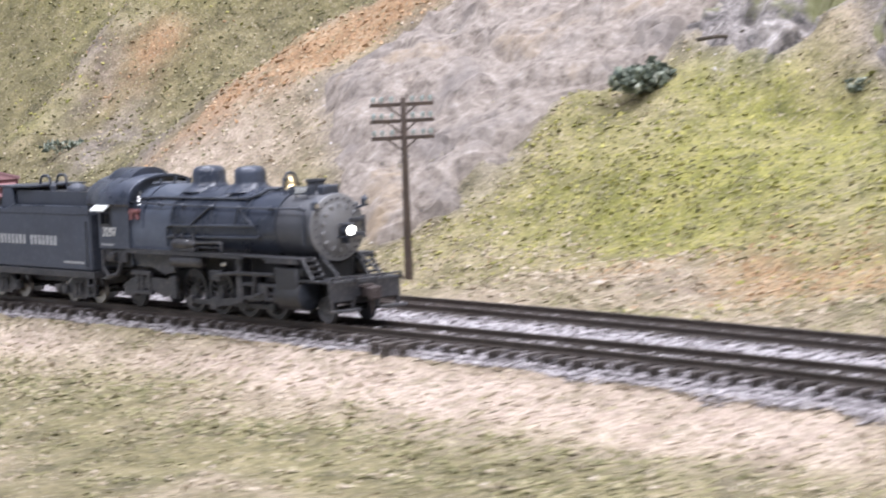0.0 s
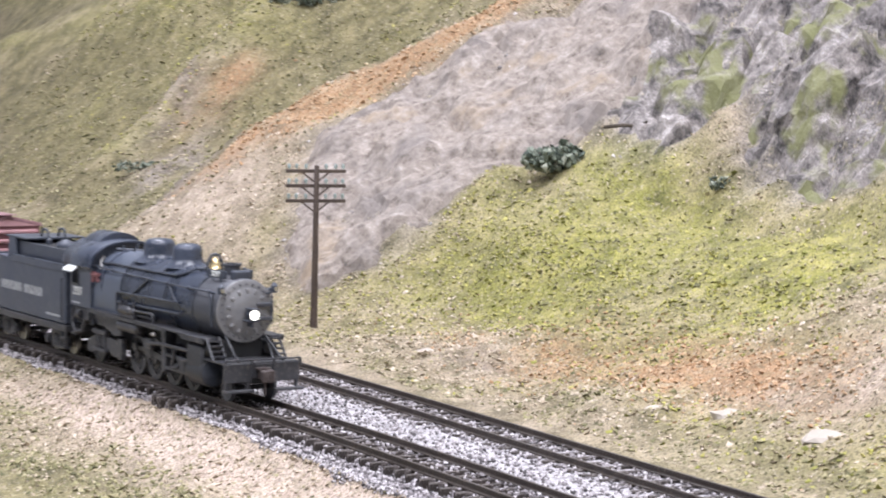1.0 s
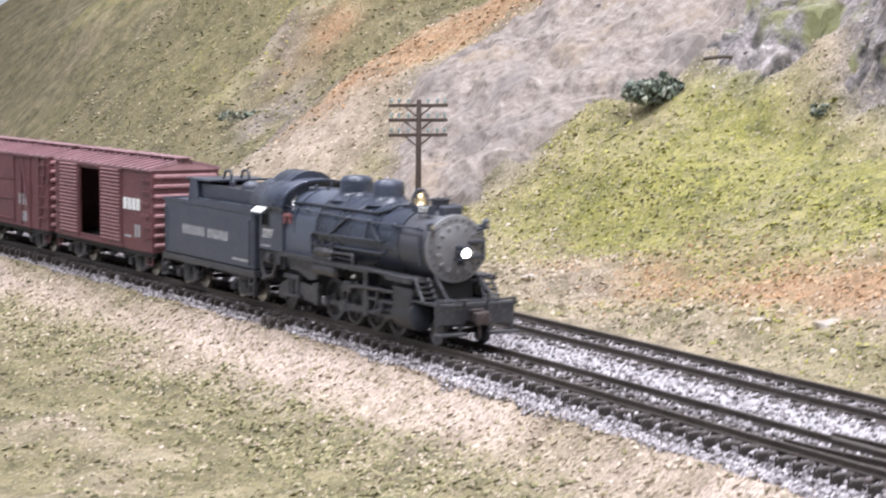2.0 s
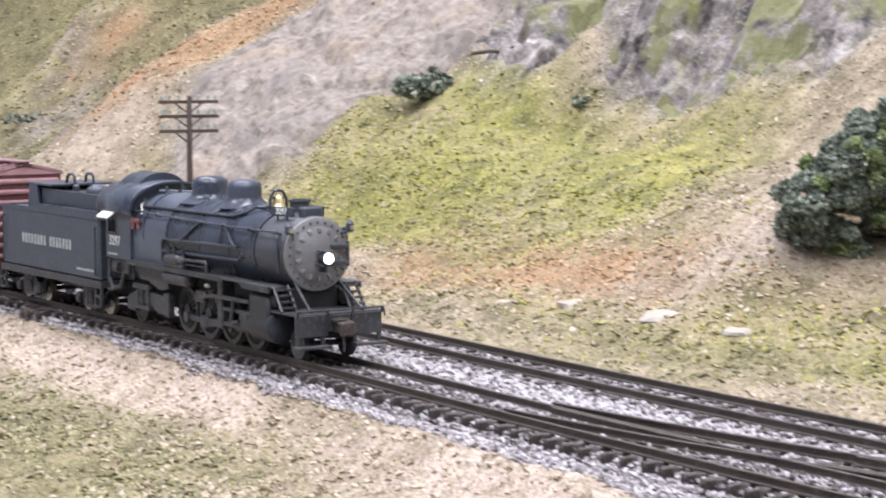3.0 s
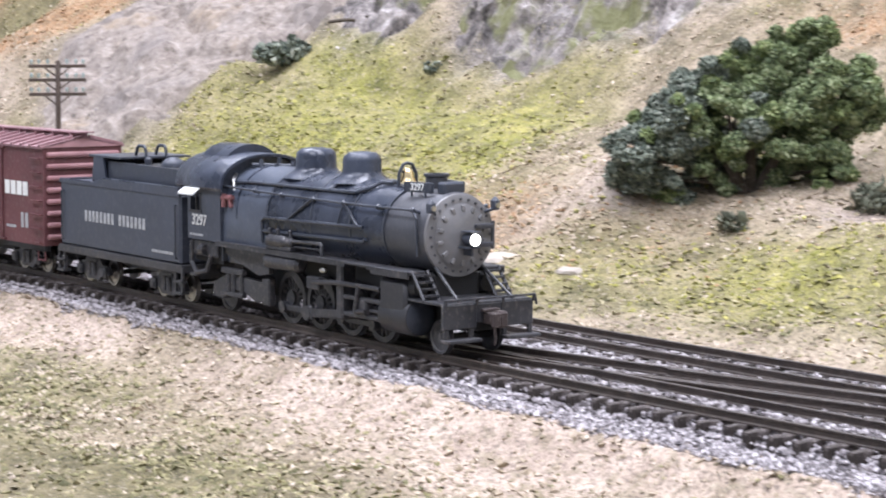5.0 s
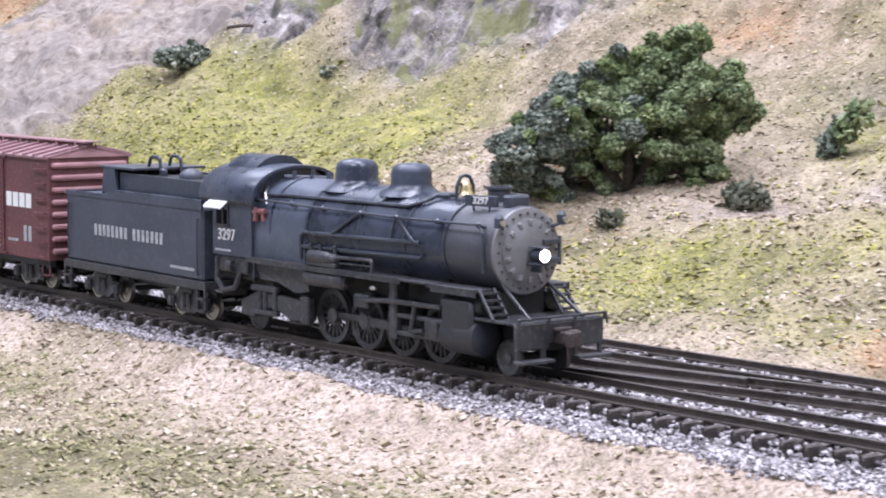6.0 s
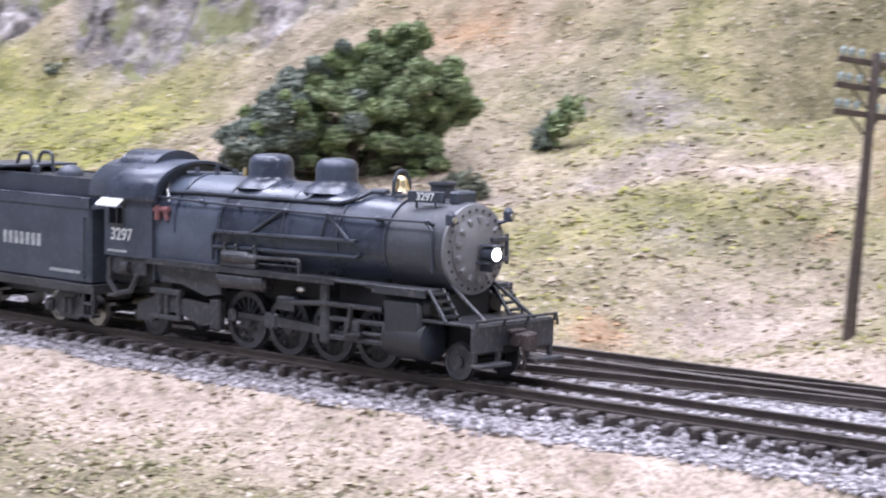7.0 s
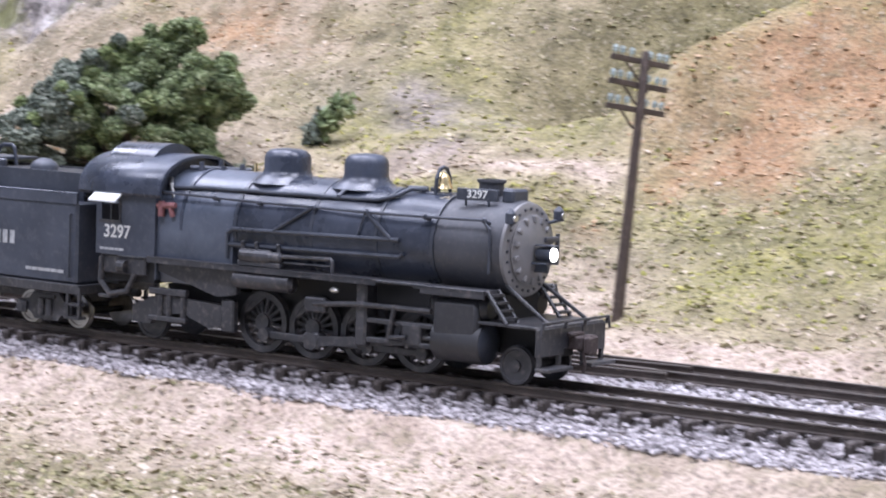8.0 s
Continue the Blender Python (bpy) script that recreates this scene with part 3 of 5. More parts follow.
def truck(parent, x, wheel_material, base=1.68, r=0.42, frame_material=None, outer=1.12):
    """A four-wheel truck: two side frames, a bolster and four wheels."""
    for s in (-1, 1):
        bm = BM()
        y0, y1 = s * outer, s * (outer - 0.14)
        arch = [(-base / 2 - 0.28, 0.36), (-base / 2 - 0.18, 0.62), (-base / 2 + 0.2, 0.66), (-0.45, 0.86), (0.45, 0.86), (base / 2 - 0.2, 0.66), (base / 2 + 0.18, 0.62), (base / 2 + 0.28, 0.36),
                (base / 2 - 0.18, 0.36), (base / 2 - 0.3, 0.30), (0.42, 0.16), (-0.42, 0.16), (-base / 2 + 0.3, 0.30), (-base / 2 + 0.18, 0.36)]
        extruded(bm, arch, y0, y1)
        for q in (-1, 1):
            box(bm, q * base / 2 - 0.17, q * base / 2 + 0.17, y0, y0 + s * 0.09, 0.28, 0.58, 0.02)
            rod(bm, (q * base / 2, y0, 0.42), (q * base / 2, y0 + s * 0.12, 0.42), 0.11)
            rod(bm, (q * 0.14, y0 + s * 0.03, 0.28), (q * 0.14, y0 + s * 0.03, 0.7), 0.09)
        box(bm, -0.33, 0.33, y0, y0 + s * 0.05, 0.72, 0.8)
        part("side_frame", bm, frame_material or GEAR, parent, at=(x, 0, 0))
    bm = BM()
    box(bm, -0.2, 0.2, -outer, outer, 0.5, 0.82, 0.03)
    part("bolster", bm, DARK, parent, at=(x, 0, 0))
    for q in (-1, 1):
        bm = BM()
        rod(bm, (0, -0.78, 0), (0, 0.78, 0), 0.08)
        part("axle", bm, DARK, parent, at=(x + q * base / 2, 0, r))
        for s in (-1, 1):
            ob = new("wheel", wheel_mesh(r, wheel_material, s))
            ob.parent = parent
            SPIN.append((ob, (x + q * base / 2, s * 0.76, r), r))


WHEELS = {}


def wheel_mesh(r, mat, s, spokes=0, width=0.13):
    key = (round(r, 3), mat.name, s, spokes)
    if key not in WHEELS:
        bm = wheel_bm(r, width, spokes)
        if s > 0:
            bmesh.ops.scale(bm, verts=bm.verts, vec=(1, -1, 1))
        ob = part("wheel", bm, mat, smooth=True)
        WHEELS[key] = ob.data
        bpy.data.objects.remove(ob)
    return WHEELS[key]


SPOKE = {}


def add_spokes(wheel_ob, count, r, mat):
    """Spokes between hub and rim, pieces of the wheel."""
    if r not in SPOKE:
        bm = BM()
        rod(bm, (0.15, 0, 0), (r * 0.84, 0, 0), 0.05, 0.035, 6)
        ob = part("spoke", bm, mat)
        SPOKE[r] = ob.data
        bpy.data.objects.remove(ob)
    for k in range(count):
        ob = new("spoke", SPOKE[r])
        ob.rotation_euler = (0, 2 * math.pi * k / count, 0)
        ob.parent = wheel_ob


TIRE = painted("wheel_rim", (0.05, 0.05, 0.052), (0.10, 0.095, 0.09), 0.35, (0.3, 0.26, 0.22), 0.3, 0.6)
NICKEL = plain("wheel_nickel", (0.42, 0.40, 0.38), 0.28, 1.0, 0.25)


def letter_bars(parent, at, count, width, height, gap, material_, name="lettering", skip=()):
    """A line of plain upright bars where words stand."""
    bm = BM()
    x = -(count * (width + gap)) / 2
    for k in range(count):
        if k not in skip:
            box(bm, x, x + width, -0.012, 0.0, -height / 2, height / 2)
        x += width + gap
    return part(name, bm, material_, parent, at=at)


def smooth_part(name, bm, mat, parent, label="", at=(0, 0, 0)):
    return part(name, bm, mat, parent, label, at, True)


FADED = plain("faded_lettering", (0.38, 0.39, 0.40), 0.7, 0, 0.25, 500)

# ---- locomotive ----
loco = thing("steam_locomotive", "black weathered model steam locomotive with lit headlight, on the near track", "locomotive")
ZB = 2.9
smooth_part("smokebox", lathe_x([(-3.12, 1.0), (-3.12, 1.075), (-1.38, 1.075), (-1.33, 1.04), (-1.33, 0.9)], 48, (0, 0, ZB)), GRAPHITE, loco, "grey graphite smokebox")
smooth_part("boiler", lathe_x([(-8.72, 1.29), (-8.55, 1.28), (-6.2, 1.26), (-4.3, 1.13), (-3.14, 1.09), (-3.12, 0.9)], 48, (0, 0, ZB + 0.02)), JACKET, loco, "satin blue-black boiler jacket")
bm = BM()
prof = [(math.cos(a) * 1.29, math.sin(a) * 1.29 + ZB + 0.02) for a in np.linspace(0, math.pi, 19)] + [(-1.31, 2.05), (-1.1, 1.45), (1.1, 1.45), (1.31, 2.05)]
ring0 = [bm.verts.new((-8.68, y, z)) for y, z in prof]
ring1 = [bm.verts.new((-11.09, y * 1.02, z)) for y, z in prof]
for k in range(len(prof)):
    bm.faces.new((ring0[k], ring0[(k + 1) % len(prof)], ring1[(k + 1) % len(prof)], ring1[k]))
bm.faces.new(ring0), bm.faces.new(ring1)
smooth_part("firebox", bm, FIREBOX, loco, "satin firebox wrapper with blue-grey sheen painted in")
for x, r in ((-3.12, 1.095), (-4.62, 1.155), (-6.4, 1.26), (-8.64, 1.29), (-10.31, 1.31)):
    smooth_part("boiler_band", lathe_x([(x - 0.045, r - 0.03), (x - 0.045, r + 0.012), (x + 0.045, r + 0.012), (x + 0.045, r - 0.03)], 48, (0, 0, ZB + 0.02)), BLACK if x > -10 else JACKET, loco)

bm = lathe_x([(-1.36, 1.05), (-1.27, 1.04), (-1.24, 0.98), (-1.24, 0.84), (-1.22, 0.78), (-1.19, 0.80), (-1.12, 0.62), (-1.05, 0.40), (-1.03, 0.05)], 48, (0, 0, ZB))
front = smooth_part("smokebox_front", bm, FRONT, loco, "round grey smokebox front with bolted door")
for k in range(24):
    a = 2 * math.pi * k / 24
    bm = BM()
    rod(bm, (-1.26, math.cos(a) * 0.91, ZB + math.sin(a) * 0.91), (-1.20, math.cos(a) * 0.91, ZB + math.sin(a) * 0.91), 0.032, sides=6)
    part("bolt", bm, GRAPHITE, front)
for k in range(14):
    a = 2 * math.pi * (k + 0.5) / 14
    bm = BM()
    box(bm, -1.20, -1.09, -0.05, 0.05, -0.075, 0.075, 0.015)
    bmesh.ops.rotate(bm, verts=bm.verts, cent=(0, 0, 0), matrix=Matrix.Rotation(a - math.pi / 2, 3, "X"))
    bmesh.ops.translate(bm, verts=bm.verts, vec=(0, math.cos(a) * 0.69, ZB + math.sin(a) * 0.69))
    part("door_dog", bm, FRONT, front)
bm = BM()
box(bm, -1.18, -0.98, 0.3, 0.85, ZB + 0.16, ZB + 0.28, 0.02), box(bm, -1.18, -0.98, 0.3, 0.85, ZB - 0.3, ZB - 0.18, 0.02)
rod(bm, (-1.05, 0.86, ZB - 0.36), (-1.05, 0.86, ZB + 0.34), 0.05)
part("hinge", bm, GRAPHITE, front)

headlight = smooth_part("headlight", turned(BM(), [(0.11, -1.02), (0.15, -0.98), (0.165, -0.72), (0.18, -0.64), (0.18, -0.60), (0.15, -0.60)], "x", (0, 0, 2.83), 24), BLACK, loco, "black headlight housing with glowing lens")
smooth_part("lens", turned(BM(), [(0.15, -0.615), (0.145, -0.58), (0.08, -0.55), (0.02, -0.545)], "x", (0, 0, 2.83), 20), LAMP, headlight, "bright warm white glowing lens")
bm = BM()
box(bm, -1.1, -0.66, -0.2, 0.2, 2.60, 2.65, 0.01), box(bm, -1.1, -0.72, -0.03, 0.03, 2.42, 2.6), box(bm, -1.0, -0.56, -0.16, 0.16, 3.01, 3.04, 0.01)
part("bracket", bm, BLACK, headlight)
for s in (-1, 1):
    bm = BM()
    pipe(bm, [(-1.3, s * 0.72, ZB + 0.55), (-1.12, s * 0.88, ZB + 0.62), (-1.12, s * 0.96, ZB + 0.66)], 0.04)
    m_lamp = part("marker_lamp", bm, BLACK, loco, "small black marker lamp with clear lens")
    smooth_part("body", turned(BM(), [(0.08, 0), (0.12, 0.02), (0.12, 0.24), (0.07, 0.30), (0.03, 0.34)], "z", (-1.12, s * 0.98, ZB + 0.6), 14), BLACK, m_lamp)
    bm = BM()
    rod(bm, (-1.02, s * 0.98, ZB + 0.73), (-0.97, s * 0.98, ZB + 0.73), 0.07)
    part("lens", bm, STEEL, m_lamp)

smooth_part("stack", turned(BM(), [(0.52, 3.86), (0.36, 3.95), (0.29, 4.03), (0.28, 4.3), (0.33, 4.34), (0.33, 4.4), (0.25, 4.4), (0.22, 4.1)], "z", (-2.3, 0, 0), 28), GRAPHITE, loco, "short grey smoke stack")
bm = BM()
box(bm, -1.82, -1.5, -0.32, 0.32, 3.9, 4.22, 0.05)
part("feedwater_box", bm, BLACK, loco)
for x, r, top in ((-5.8, 0.52, 4.80), (-8.15, 0.56, 4.81)):
    smooth_part("dome", turned(BM(), [(r * 1.6, 3.98), (r * 1.32, 4.1), (r * 1.08, 4.2), (r, 4.3), (r, top - 0.24), (r * 0.94, top - 0.12), (r * 0.75, top - 0.03), (r * 0.4, top), (0.05, top + 0.01)], "z", (x, 0, 0), 30), JACKET, loco, "round-topped black boiler dome")
bm = BM()
for s in (-1, 1):
    pipe(bm, [(-3.62, s * 0.28, 3.98), (-3.62, s * 0.26, 4.35), (-3.62, s * 0.14, 4.56), (-3.62, 0, 4.6)], 0.045)
rod(bm, (-3.62, -0.26, 4.38), (-3.62, 0.26, 4.38), 0.03)
box(bm, -4.23, -3.40, -0.3, 0.3, 3.93, 4.03, 0.02), box(bm, -4.49, -4.05, -0.22, 0.1, 4.0, 4.14, 0.04)
bell = part("bell", bm, BLACK, loco, "polished brass bell in black yoke")
smooth_part("brass_bell", turned(BM(), [(0.235, 4.12), (0.21, 4.17), (0.165, 4.27), (0.145, 4.38), (0.09, 4.46), (0.03, 4.48)], "z", (-3.62, 0, 0), 20), BRASS, bell, "polished brass bell")
for s in (-1, 1):
    bm = BM()
    box(bm, -0.50, 0.50, -0.05, 0.05, -0.13, 0.13, 0.015)
    board = part("number_board", bm, BLACK, loco, "black number board with white figures", at=(-2.28, s * 0.56, 4.07))
    board.rotation_euler = (0, 0, s * radians(-10))
    placed_text("3297", 0.25, WHITE, board, (0, -0.055 if s < 0 else 0.055, 0), TO_AISLE if s < 0 else Matrix.Rotation(math.pi, 4, "Z") @ TO_AISLE)
    bm = BM()
    for x in (-2.6, -2.0):
        rod(bm, (x, s * 0.54, 3.75), (x, s * 0.56, 4.0), 0.03)
    part("board_bracket", bm, BLACK, loco)

for s in (-1, 1):
    # handrail and its posts
    yh = s * 1.12
    bm = BM()
    pipe(bm, [(-11.05, s * 1.32, 3.64), (-8.6, s * 1.26, 3.58), (-4.9, s * 1.16, 3.53), (-3.3, yh, 3.53), (-1.75, yh, 3.55), (-1.56, s * 1.12, 3.35), (-1.56, s * 1.1, 2.4)], 0.034)
    rail_part = part("handrail", bm, BLACK, loco)
    for x, z, y in ((-9.3, 3.60, 1.28), (-7.97, 3.56, 1.24), (-6.35, 3.54, 1.20), (-4.9, 3.53, 1.16), (-3.3, 3.53, 1.12), (-1.72, 3.55, 1.12)):
        bm = BM()
        rod(bm, (x, s * (y - 0.24), z - 0.08), (x, s * (y + 0.02), z), 0.045, sides=8)
        bmesh.ops.create_icosphere(bm, subdivisions=1, radius=0.08, matrix=Matrix.Translation((x, s * y, z)))
        part("handrail_post", bm, BLACK, rail_part)
    # running board
    bm = BM()
    box(bm, -11.22, -4.32, s * 1.02, s * 1.5, 2.0, 2.07, 0.01), box(bm, -11.22, -4.32, s * 1.46, s * 1.5, 1.93, 2.07)
    box(bm, -4.35, -3.0, s * 1.02, s * 1.5, 2.0, 2.06, 0.01), box(bm, -3.3, -1.4, s * 0.95, s * 1.5, 1.95, 2.05, 0.02), box(bm, -3.1, -1.4, s * 1.44, s * 1.5, 1.86, 2.05, 0.01)
    part("running_board", bm, GEAR, loco, "grey-black running board along the boiler")
    # pipes on the boiler side
    bm = BM()
    pipe(bm, [(-8.82, s * 1.33, 2.2), (-8.82, s * 1.35, 2.8), (-8.68, s * 1.34, 2.9), (-6.4, s * 1.31, 2.93), (-3.95, s * 1.17, 2.96)], 0.05)
    pipe(bm, [(-8.8, s * 1.32, 2.53), (-6.2, s * 1.29, 2.56), (-4.4, s * 1.17, 2.58), (-3.95, s * 1.15, 2.58), (-3.85, s * 1.14, 2.66)], 0.055)
    part("side_pipe", bm, BLACK, loco)
    bm = BM()
    pipe(bm, [(-6.43, s * 1.2, 3.53), (-7.42, s * 1.34, 2.95)], 0.045)
    pipe(bm, [(-4.95, s * 1.14, 3.52), (-5.1, s * 1.24, 2.94)], 0.025)
    pipe(bm, [(-4.92, s * 1.14, 3.54), (-4.18, s * 1.2, 2.98)], 0.045)
    part("sand_pipe", bm, BLACK, loco)
    bm = BM()
    pipe(bm, [(-10.9, s * 1.06, 3.74), (-9.8, s * 1.02, 3.79), (-6.4, s * 0.98, 3.80), (-4.8, s * 0.84, 3.80), (-4.4, s * 0.66, 3.92), (-4.2, s * 0.42, 4.08), (-3.9, s * 0.24, 4.08)], 0.05)
    pipe(bm, [(-5.8, s * 0.5, 4.12), (-5.85, s * 0.98, 3.82)], 0.055)
    part("top_pipe", bm, BLACK, loco)
    bm = BM()
    turned(bm, [(0.10, -8.36), (0.16, -8.32), (0.165, -7.5), (0.13, -7.42), (0.13, -7.16), (0.06, -7.1)], "x", (0, s * 1.38, 2.32), 14)
    box(bm, -8.4, -7.1, s * 1.28, s * 1.48, 2.08, 2.2, 0.02)
    for x in (-8.26, -7.85, -7.2):
        rod(bm, (x, s * 1.38, 2.3), (x - 0.04, s * 1.38, 2.62), 0.07, 0.035, 8)
        bmesh.ops.create_icosphere(bm, subdivisions=1, radius=0.065, matrix=Matrix.Translation((x - 0.05, s * 1.38, 2.60)))
    pipe(bm, [(-7.2, s * 1.38, 2.36), (-5.72, s * 1.36, 2.40), (-5.66, s * 1.36, 2.34), (-5.66, s * 1.36, 2.07)], 0.05)
    pipe(bm, [(-7.1, s * 1.36, 2.22), (-5.72, s * 1.36, 2.24)], 0.025)
    part("power_reverse", bm, GEAR, loco, "grey power reverse cylinder")
    bm = BM()
    turned(bm, [(0.12, -8.6), (0.21, -8.52), (0.215, -6.86), (0.12, -6.78)], "x", (0, s * 1.3, 1.74), 18)
    smooth_part("air_reservoir", bm, GEAR, loco, "grey air reservoir cylinder under the running board")
    # cylinder block
    bm = BM()
    box(bm, -2.82, -1.62, s * 0.6, s * 1.42, 0.66, 1.78, 0.09)
    turned(bm, [(0.3, -2.9), (0.47, -2.82), (0.49, -1.66), (0.46, -1.56), (0.2, -1.52)], "x", (0, s * 0.98, 0.86), 24)
    turned(bm, [(0.2, -3.03), (0.30, -2.91), (0.30, -1.61), (0.22, -1.48)], "x", (0, s * 1.02, 1.62), 20)
    box(bm, -2.5, -1.9, s * 0.7, s * 1.2, 1.8, 2.02, 0.05)
    cyl = smooth_part("cylinder", bm, IRON, loco, "dark cylinder and valve chest block")
    bm = BM()
    turned(bm, [(0.42, -1.55), (0.42, -1.54), (0.3, -1.5), (0.05, -1.49)], "x", (0, s * 1.0, 0.85), 20)
    smooth_part("cylinder_head", bm, BLACK, cyl)
    # guides and gear frame
    bm = BM()
    for z in (1.06, 0.62):
        box(bm, -4.67, -2.81, s * 1.12, s * 1.32, z, z + 0.11, 0.02)
    box(bm, -4.98, -4.67, s * 0.9, s * 1.36, 0.5, 1.95, 0.05)
    part("crosshead_guide", bm, GEAR, loco)
    bm = BM()
    pipe(bm, [(-6.18, s * 1.34, 1.35), (-4.85, s * 1.38, 1.46), (-2.91, s * 1.3, 1.46)], 0.065)
    box(bm, -6.45, -5.83, s * 1.2, s * 1.38, 1.16, 1.5, 0.04)
    pipe(bm, [(-3.87, s * 1.36, 1.5), (-4.01, s * 1.38, 0.78)], 0.06)
    pipe(bm, [(-4.01, s * 1.38, 0.78), (-3.52, s * 1.38, 0.84)], 0.05)
    part("valve_gear", bm, GEAR, loco, "grey valve gear rods")
    bm = BM()
    bmesh.ops.create_icosphere(bm, subdivisions=2, radius=0.09, matrix=Matrix.Translation((-5.56, s * 1.38, 1.72)) @ Matrix.Diagonal((1.6, 1, 0.8, 1)))
    part("lubricator", bm, STEEL, loco)
    # front steps and braces
    bm = BM()
    for y in (1.32, 0.86):
        rod(bm, (-1.45, s * y, 2.04), (-0.9, s * y, 1.36), 0.05, sides=6)
    for k in range(4):
        f = (k + 0.6) / 4.3
        x, z = -1.45 + 0.55 * f, 2.04 - 0.68 * f
        box(bm, x - 0.1, x + 0.1, s * 0.86, s * 1.32, z - 0.025, z + 0.025)
    part("front_step", bm, GEAR, loco, "grey ladder step down to the pilot deck")
    bm = BM()
    rod(bm, (-1.38, s * 0.70, 2.16), (-0.12, s * 0.82, 1.37), 0.045, sides=8)
    part("brace", bm, GEAR, loco)

bm = BM()
box(bm, -11.39, -0.3, -0.5, 0.5, 0.62, 1.35), box(bm, -2.91, -1.4, -0.75, 0.75, 1.2, 2.0, 0.1), box(bm, -8.64, -2.91, -0.62, 0.62, 1.3, 2.15)
part("frame", bm, DARK, loco)
bm = BM()
box(bm, -1.65, -0.04, -1.34, 1.34, 1.3, 1.37, 0.015)
part("pilot_deck", bm, GEAR, loco)
bm = BM()
for s in (-1, 1):
    box(bm, -0.14, 0.0, s * 0.36, s * 1.36, 0.72, 1.34, 0.025)
box(bm, -0.2, -0.02, -0.4, 0.4, 0.85, 1.32, 0.02)
part("pilot_beam", bm, GEAR, loco, "grey-black pilot beam plates")
for s in (-1, 1):
    bm = BM()
    box(bm, -0.08, 0.26, s * 0.38, s * 1.42, 0.42, 0.5, 0.015)
    for y in (0.5, 1.28):
        box(bm, -0.1, -0.02, s * y - 0.05, s * y + 0.05, 0.44, 0.76)
    part("footboard", bm, GEAR, loco, "grey footboard step")
bm = BM()
pipe(bm, [(0.06, -1.42, 1.2), (0.06, -1.36, 1.46), (0.06, 1.36, 1.46), (0.06, 1.42, 1.2)], 0.03)
for y in (-1.34, -0.4, 0.4, 1.34):
    rod(bm, (0.02, y, 1.3), (0.06, y, 1.48), 0.04)
part("uncoupling_bar", bm, GEAR, loco)
bm = BM()
box(bm, -0.1, 0.3, -0.16, 0.16, 0.82, 1.12, 0.03), box(bm, 0.22, 0.52, -0.05, 0.22, 0.74, 1.16, 0.05), box(bm, 0.40, 0.54, -0.26, 0.0, 0.76, 1.14, 0.04), box(bm, -0.06, 0.14, -0.24, 0.24, 1.12, 1.2, 0.02)
pipe(bm, [(0.3, -0.05, 0.78), (0.34, -0.05, 0.5), (0.30, -0.05, 0.32)], 0.04)
part("coupler", bm, painted("rusty_coupler", (0.035, 0.026, 0.025), (0.070, 0.050, 0.046), 0.7), loco, "brown rusty knuckle coupler")

# cab
bm = BM()
box(bm, -11.10, -11.05, -1.34, 1.34, 1.5, 3.6)
cab = part("cab", bm, BLACK, loco, "black cab with open side windows")
for s in (-1, 1):
    bm = BM()
    y0, y1 = s * 1.34, s * 1.42
    for x0, x1, z0, z1 in ((-12.98, -12.81, 2.03, 3.6), (-12.18, -11.05, 2.03, 3.6), (-12.81, -12.18, 2.03, 2.86), (-12.81, -12.18, 3.36, 3.6)):
        box(bm, x0, x1, y0, y1, z0, z1)
    part("side_wall", bm, TENDER_BLACK, cab)
bm = BM()
arch_front = [(math.cos(a) * 1.34, 3.55 + math.sin(a) * 0.9) for a in np.linspace(0, math.pi, 15)]
lo = [bm.verts.new((-11.10, y, z)) for y, z in arch_front]
hi = [bm.verts.new((-11.05, y, z)) for y, z in arch_front]
for k in range(len(lo)):
    bm.faces.new((lo[k], lo[(k + 1) % len(lo)], hi[(k + 1) % len(lo)], hi[k]))
bm.faces.new(lo), bm.faces.new(hi)
part("front_wall", bm, BLACK, cab)
bm = BM()
arc = [(math.cos(a) * 1.56, 3.56 + math.sin(a) ** 0.8 * 0.97) for a in np.linspace(0.0, math.pi, 25)]
inner = [(y * 0.955, z - 0.07) for y, z in arc]
rings = []
for x in (-13.50, -13.47, -10.86, -10.82):
    e = 0.985 if x in (-13.50, -10.82) else 1.0
    rings.append([bm.verts.new((x, y * e, 3.56 + (z - 3.56) * e)) for y, z in arc + inner[::-1]])
n = len(rings[0])
for a, b in zip(rings, rings[1:]):
    for k in range(n):
        bm.faces.new((a[k], a[(k + 1) % n], b[(k + 1) % n], b[k]))
bm.faces.new(rings[0]), bm.faces.new(rings[-1])
roof = smooth_part("roof", bm, JACKET, cab, "curved blue-black cab roof")
bm = BM()
hatch = [(math.cos(a) * 0.95, 4.02 + math.sin(a) * 0.74) for a in np.linspace(0.35, math.pi - 0.35, 13)]
r0 = [bm.verts.new((-13.19, y, z)) for y, z in hatch]
r1 = [bm.verts.new((-11.72, y, z)) for y, z in hatch]
for k in range(len(hatch)):
    bm.faces.new((r0[k], r0[(k + 1) % len(hatch)], r1[(k + 1) % len(hatch)], r1[k]))
bm.faces.new(r0), bm.faces.new(r1)
smooth_part("roof_hatch", bm, JACKET, cab, "grey sliding roof hatch")
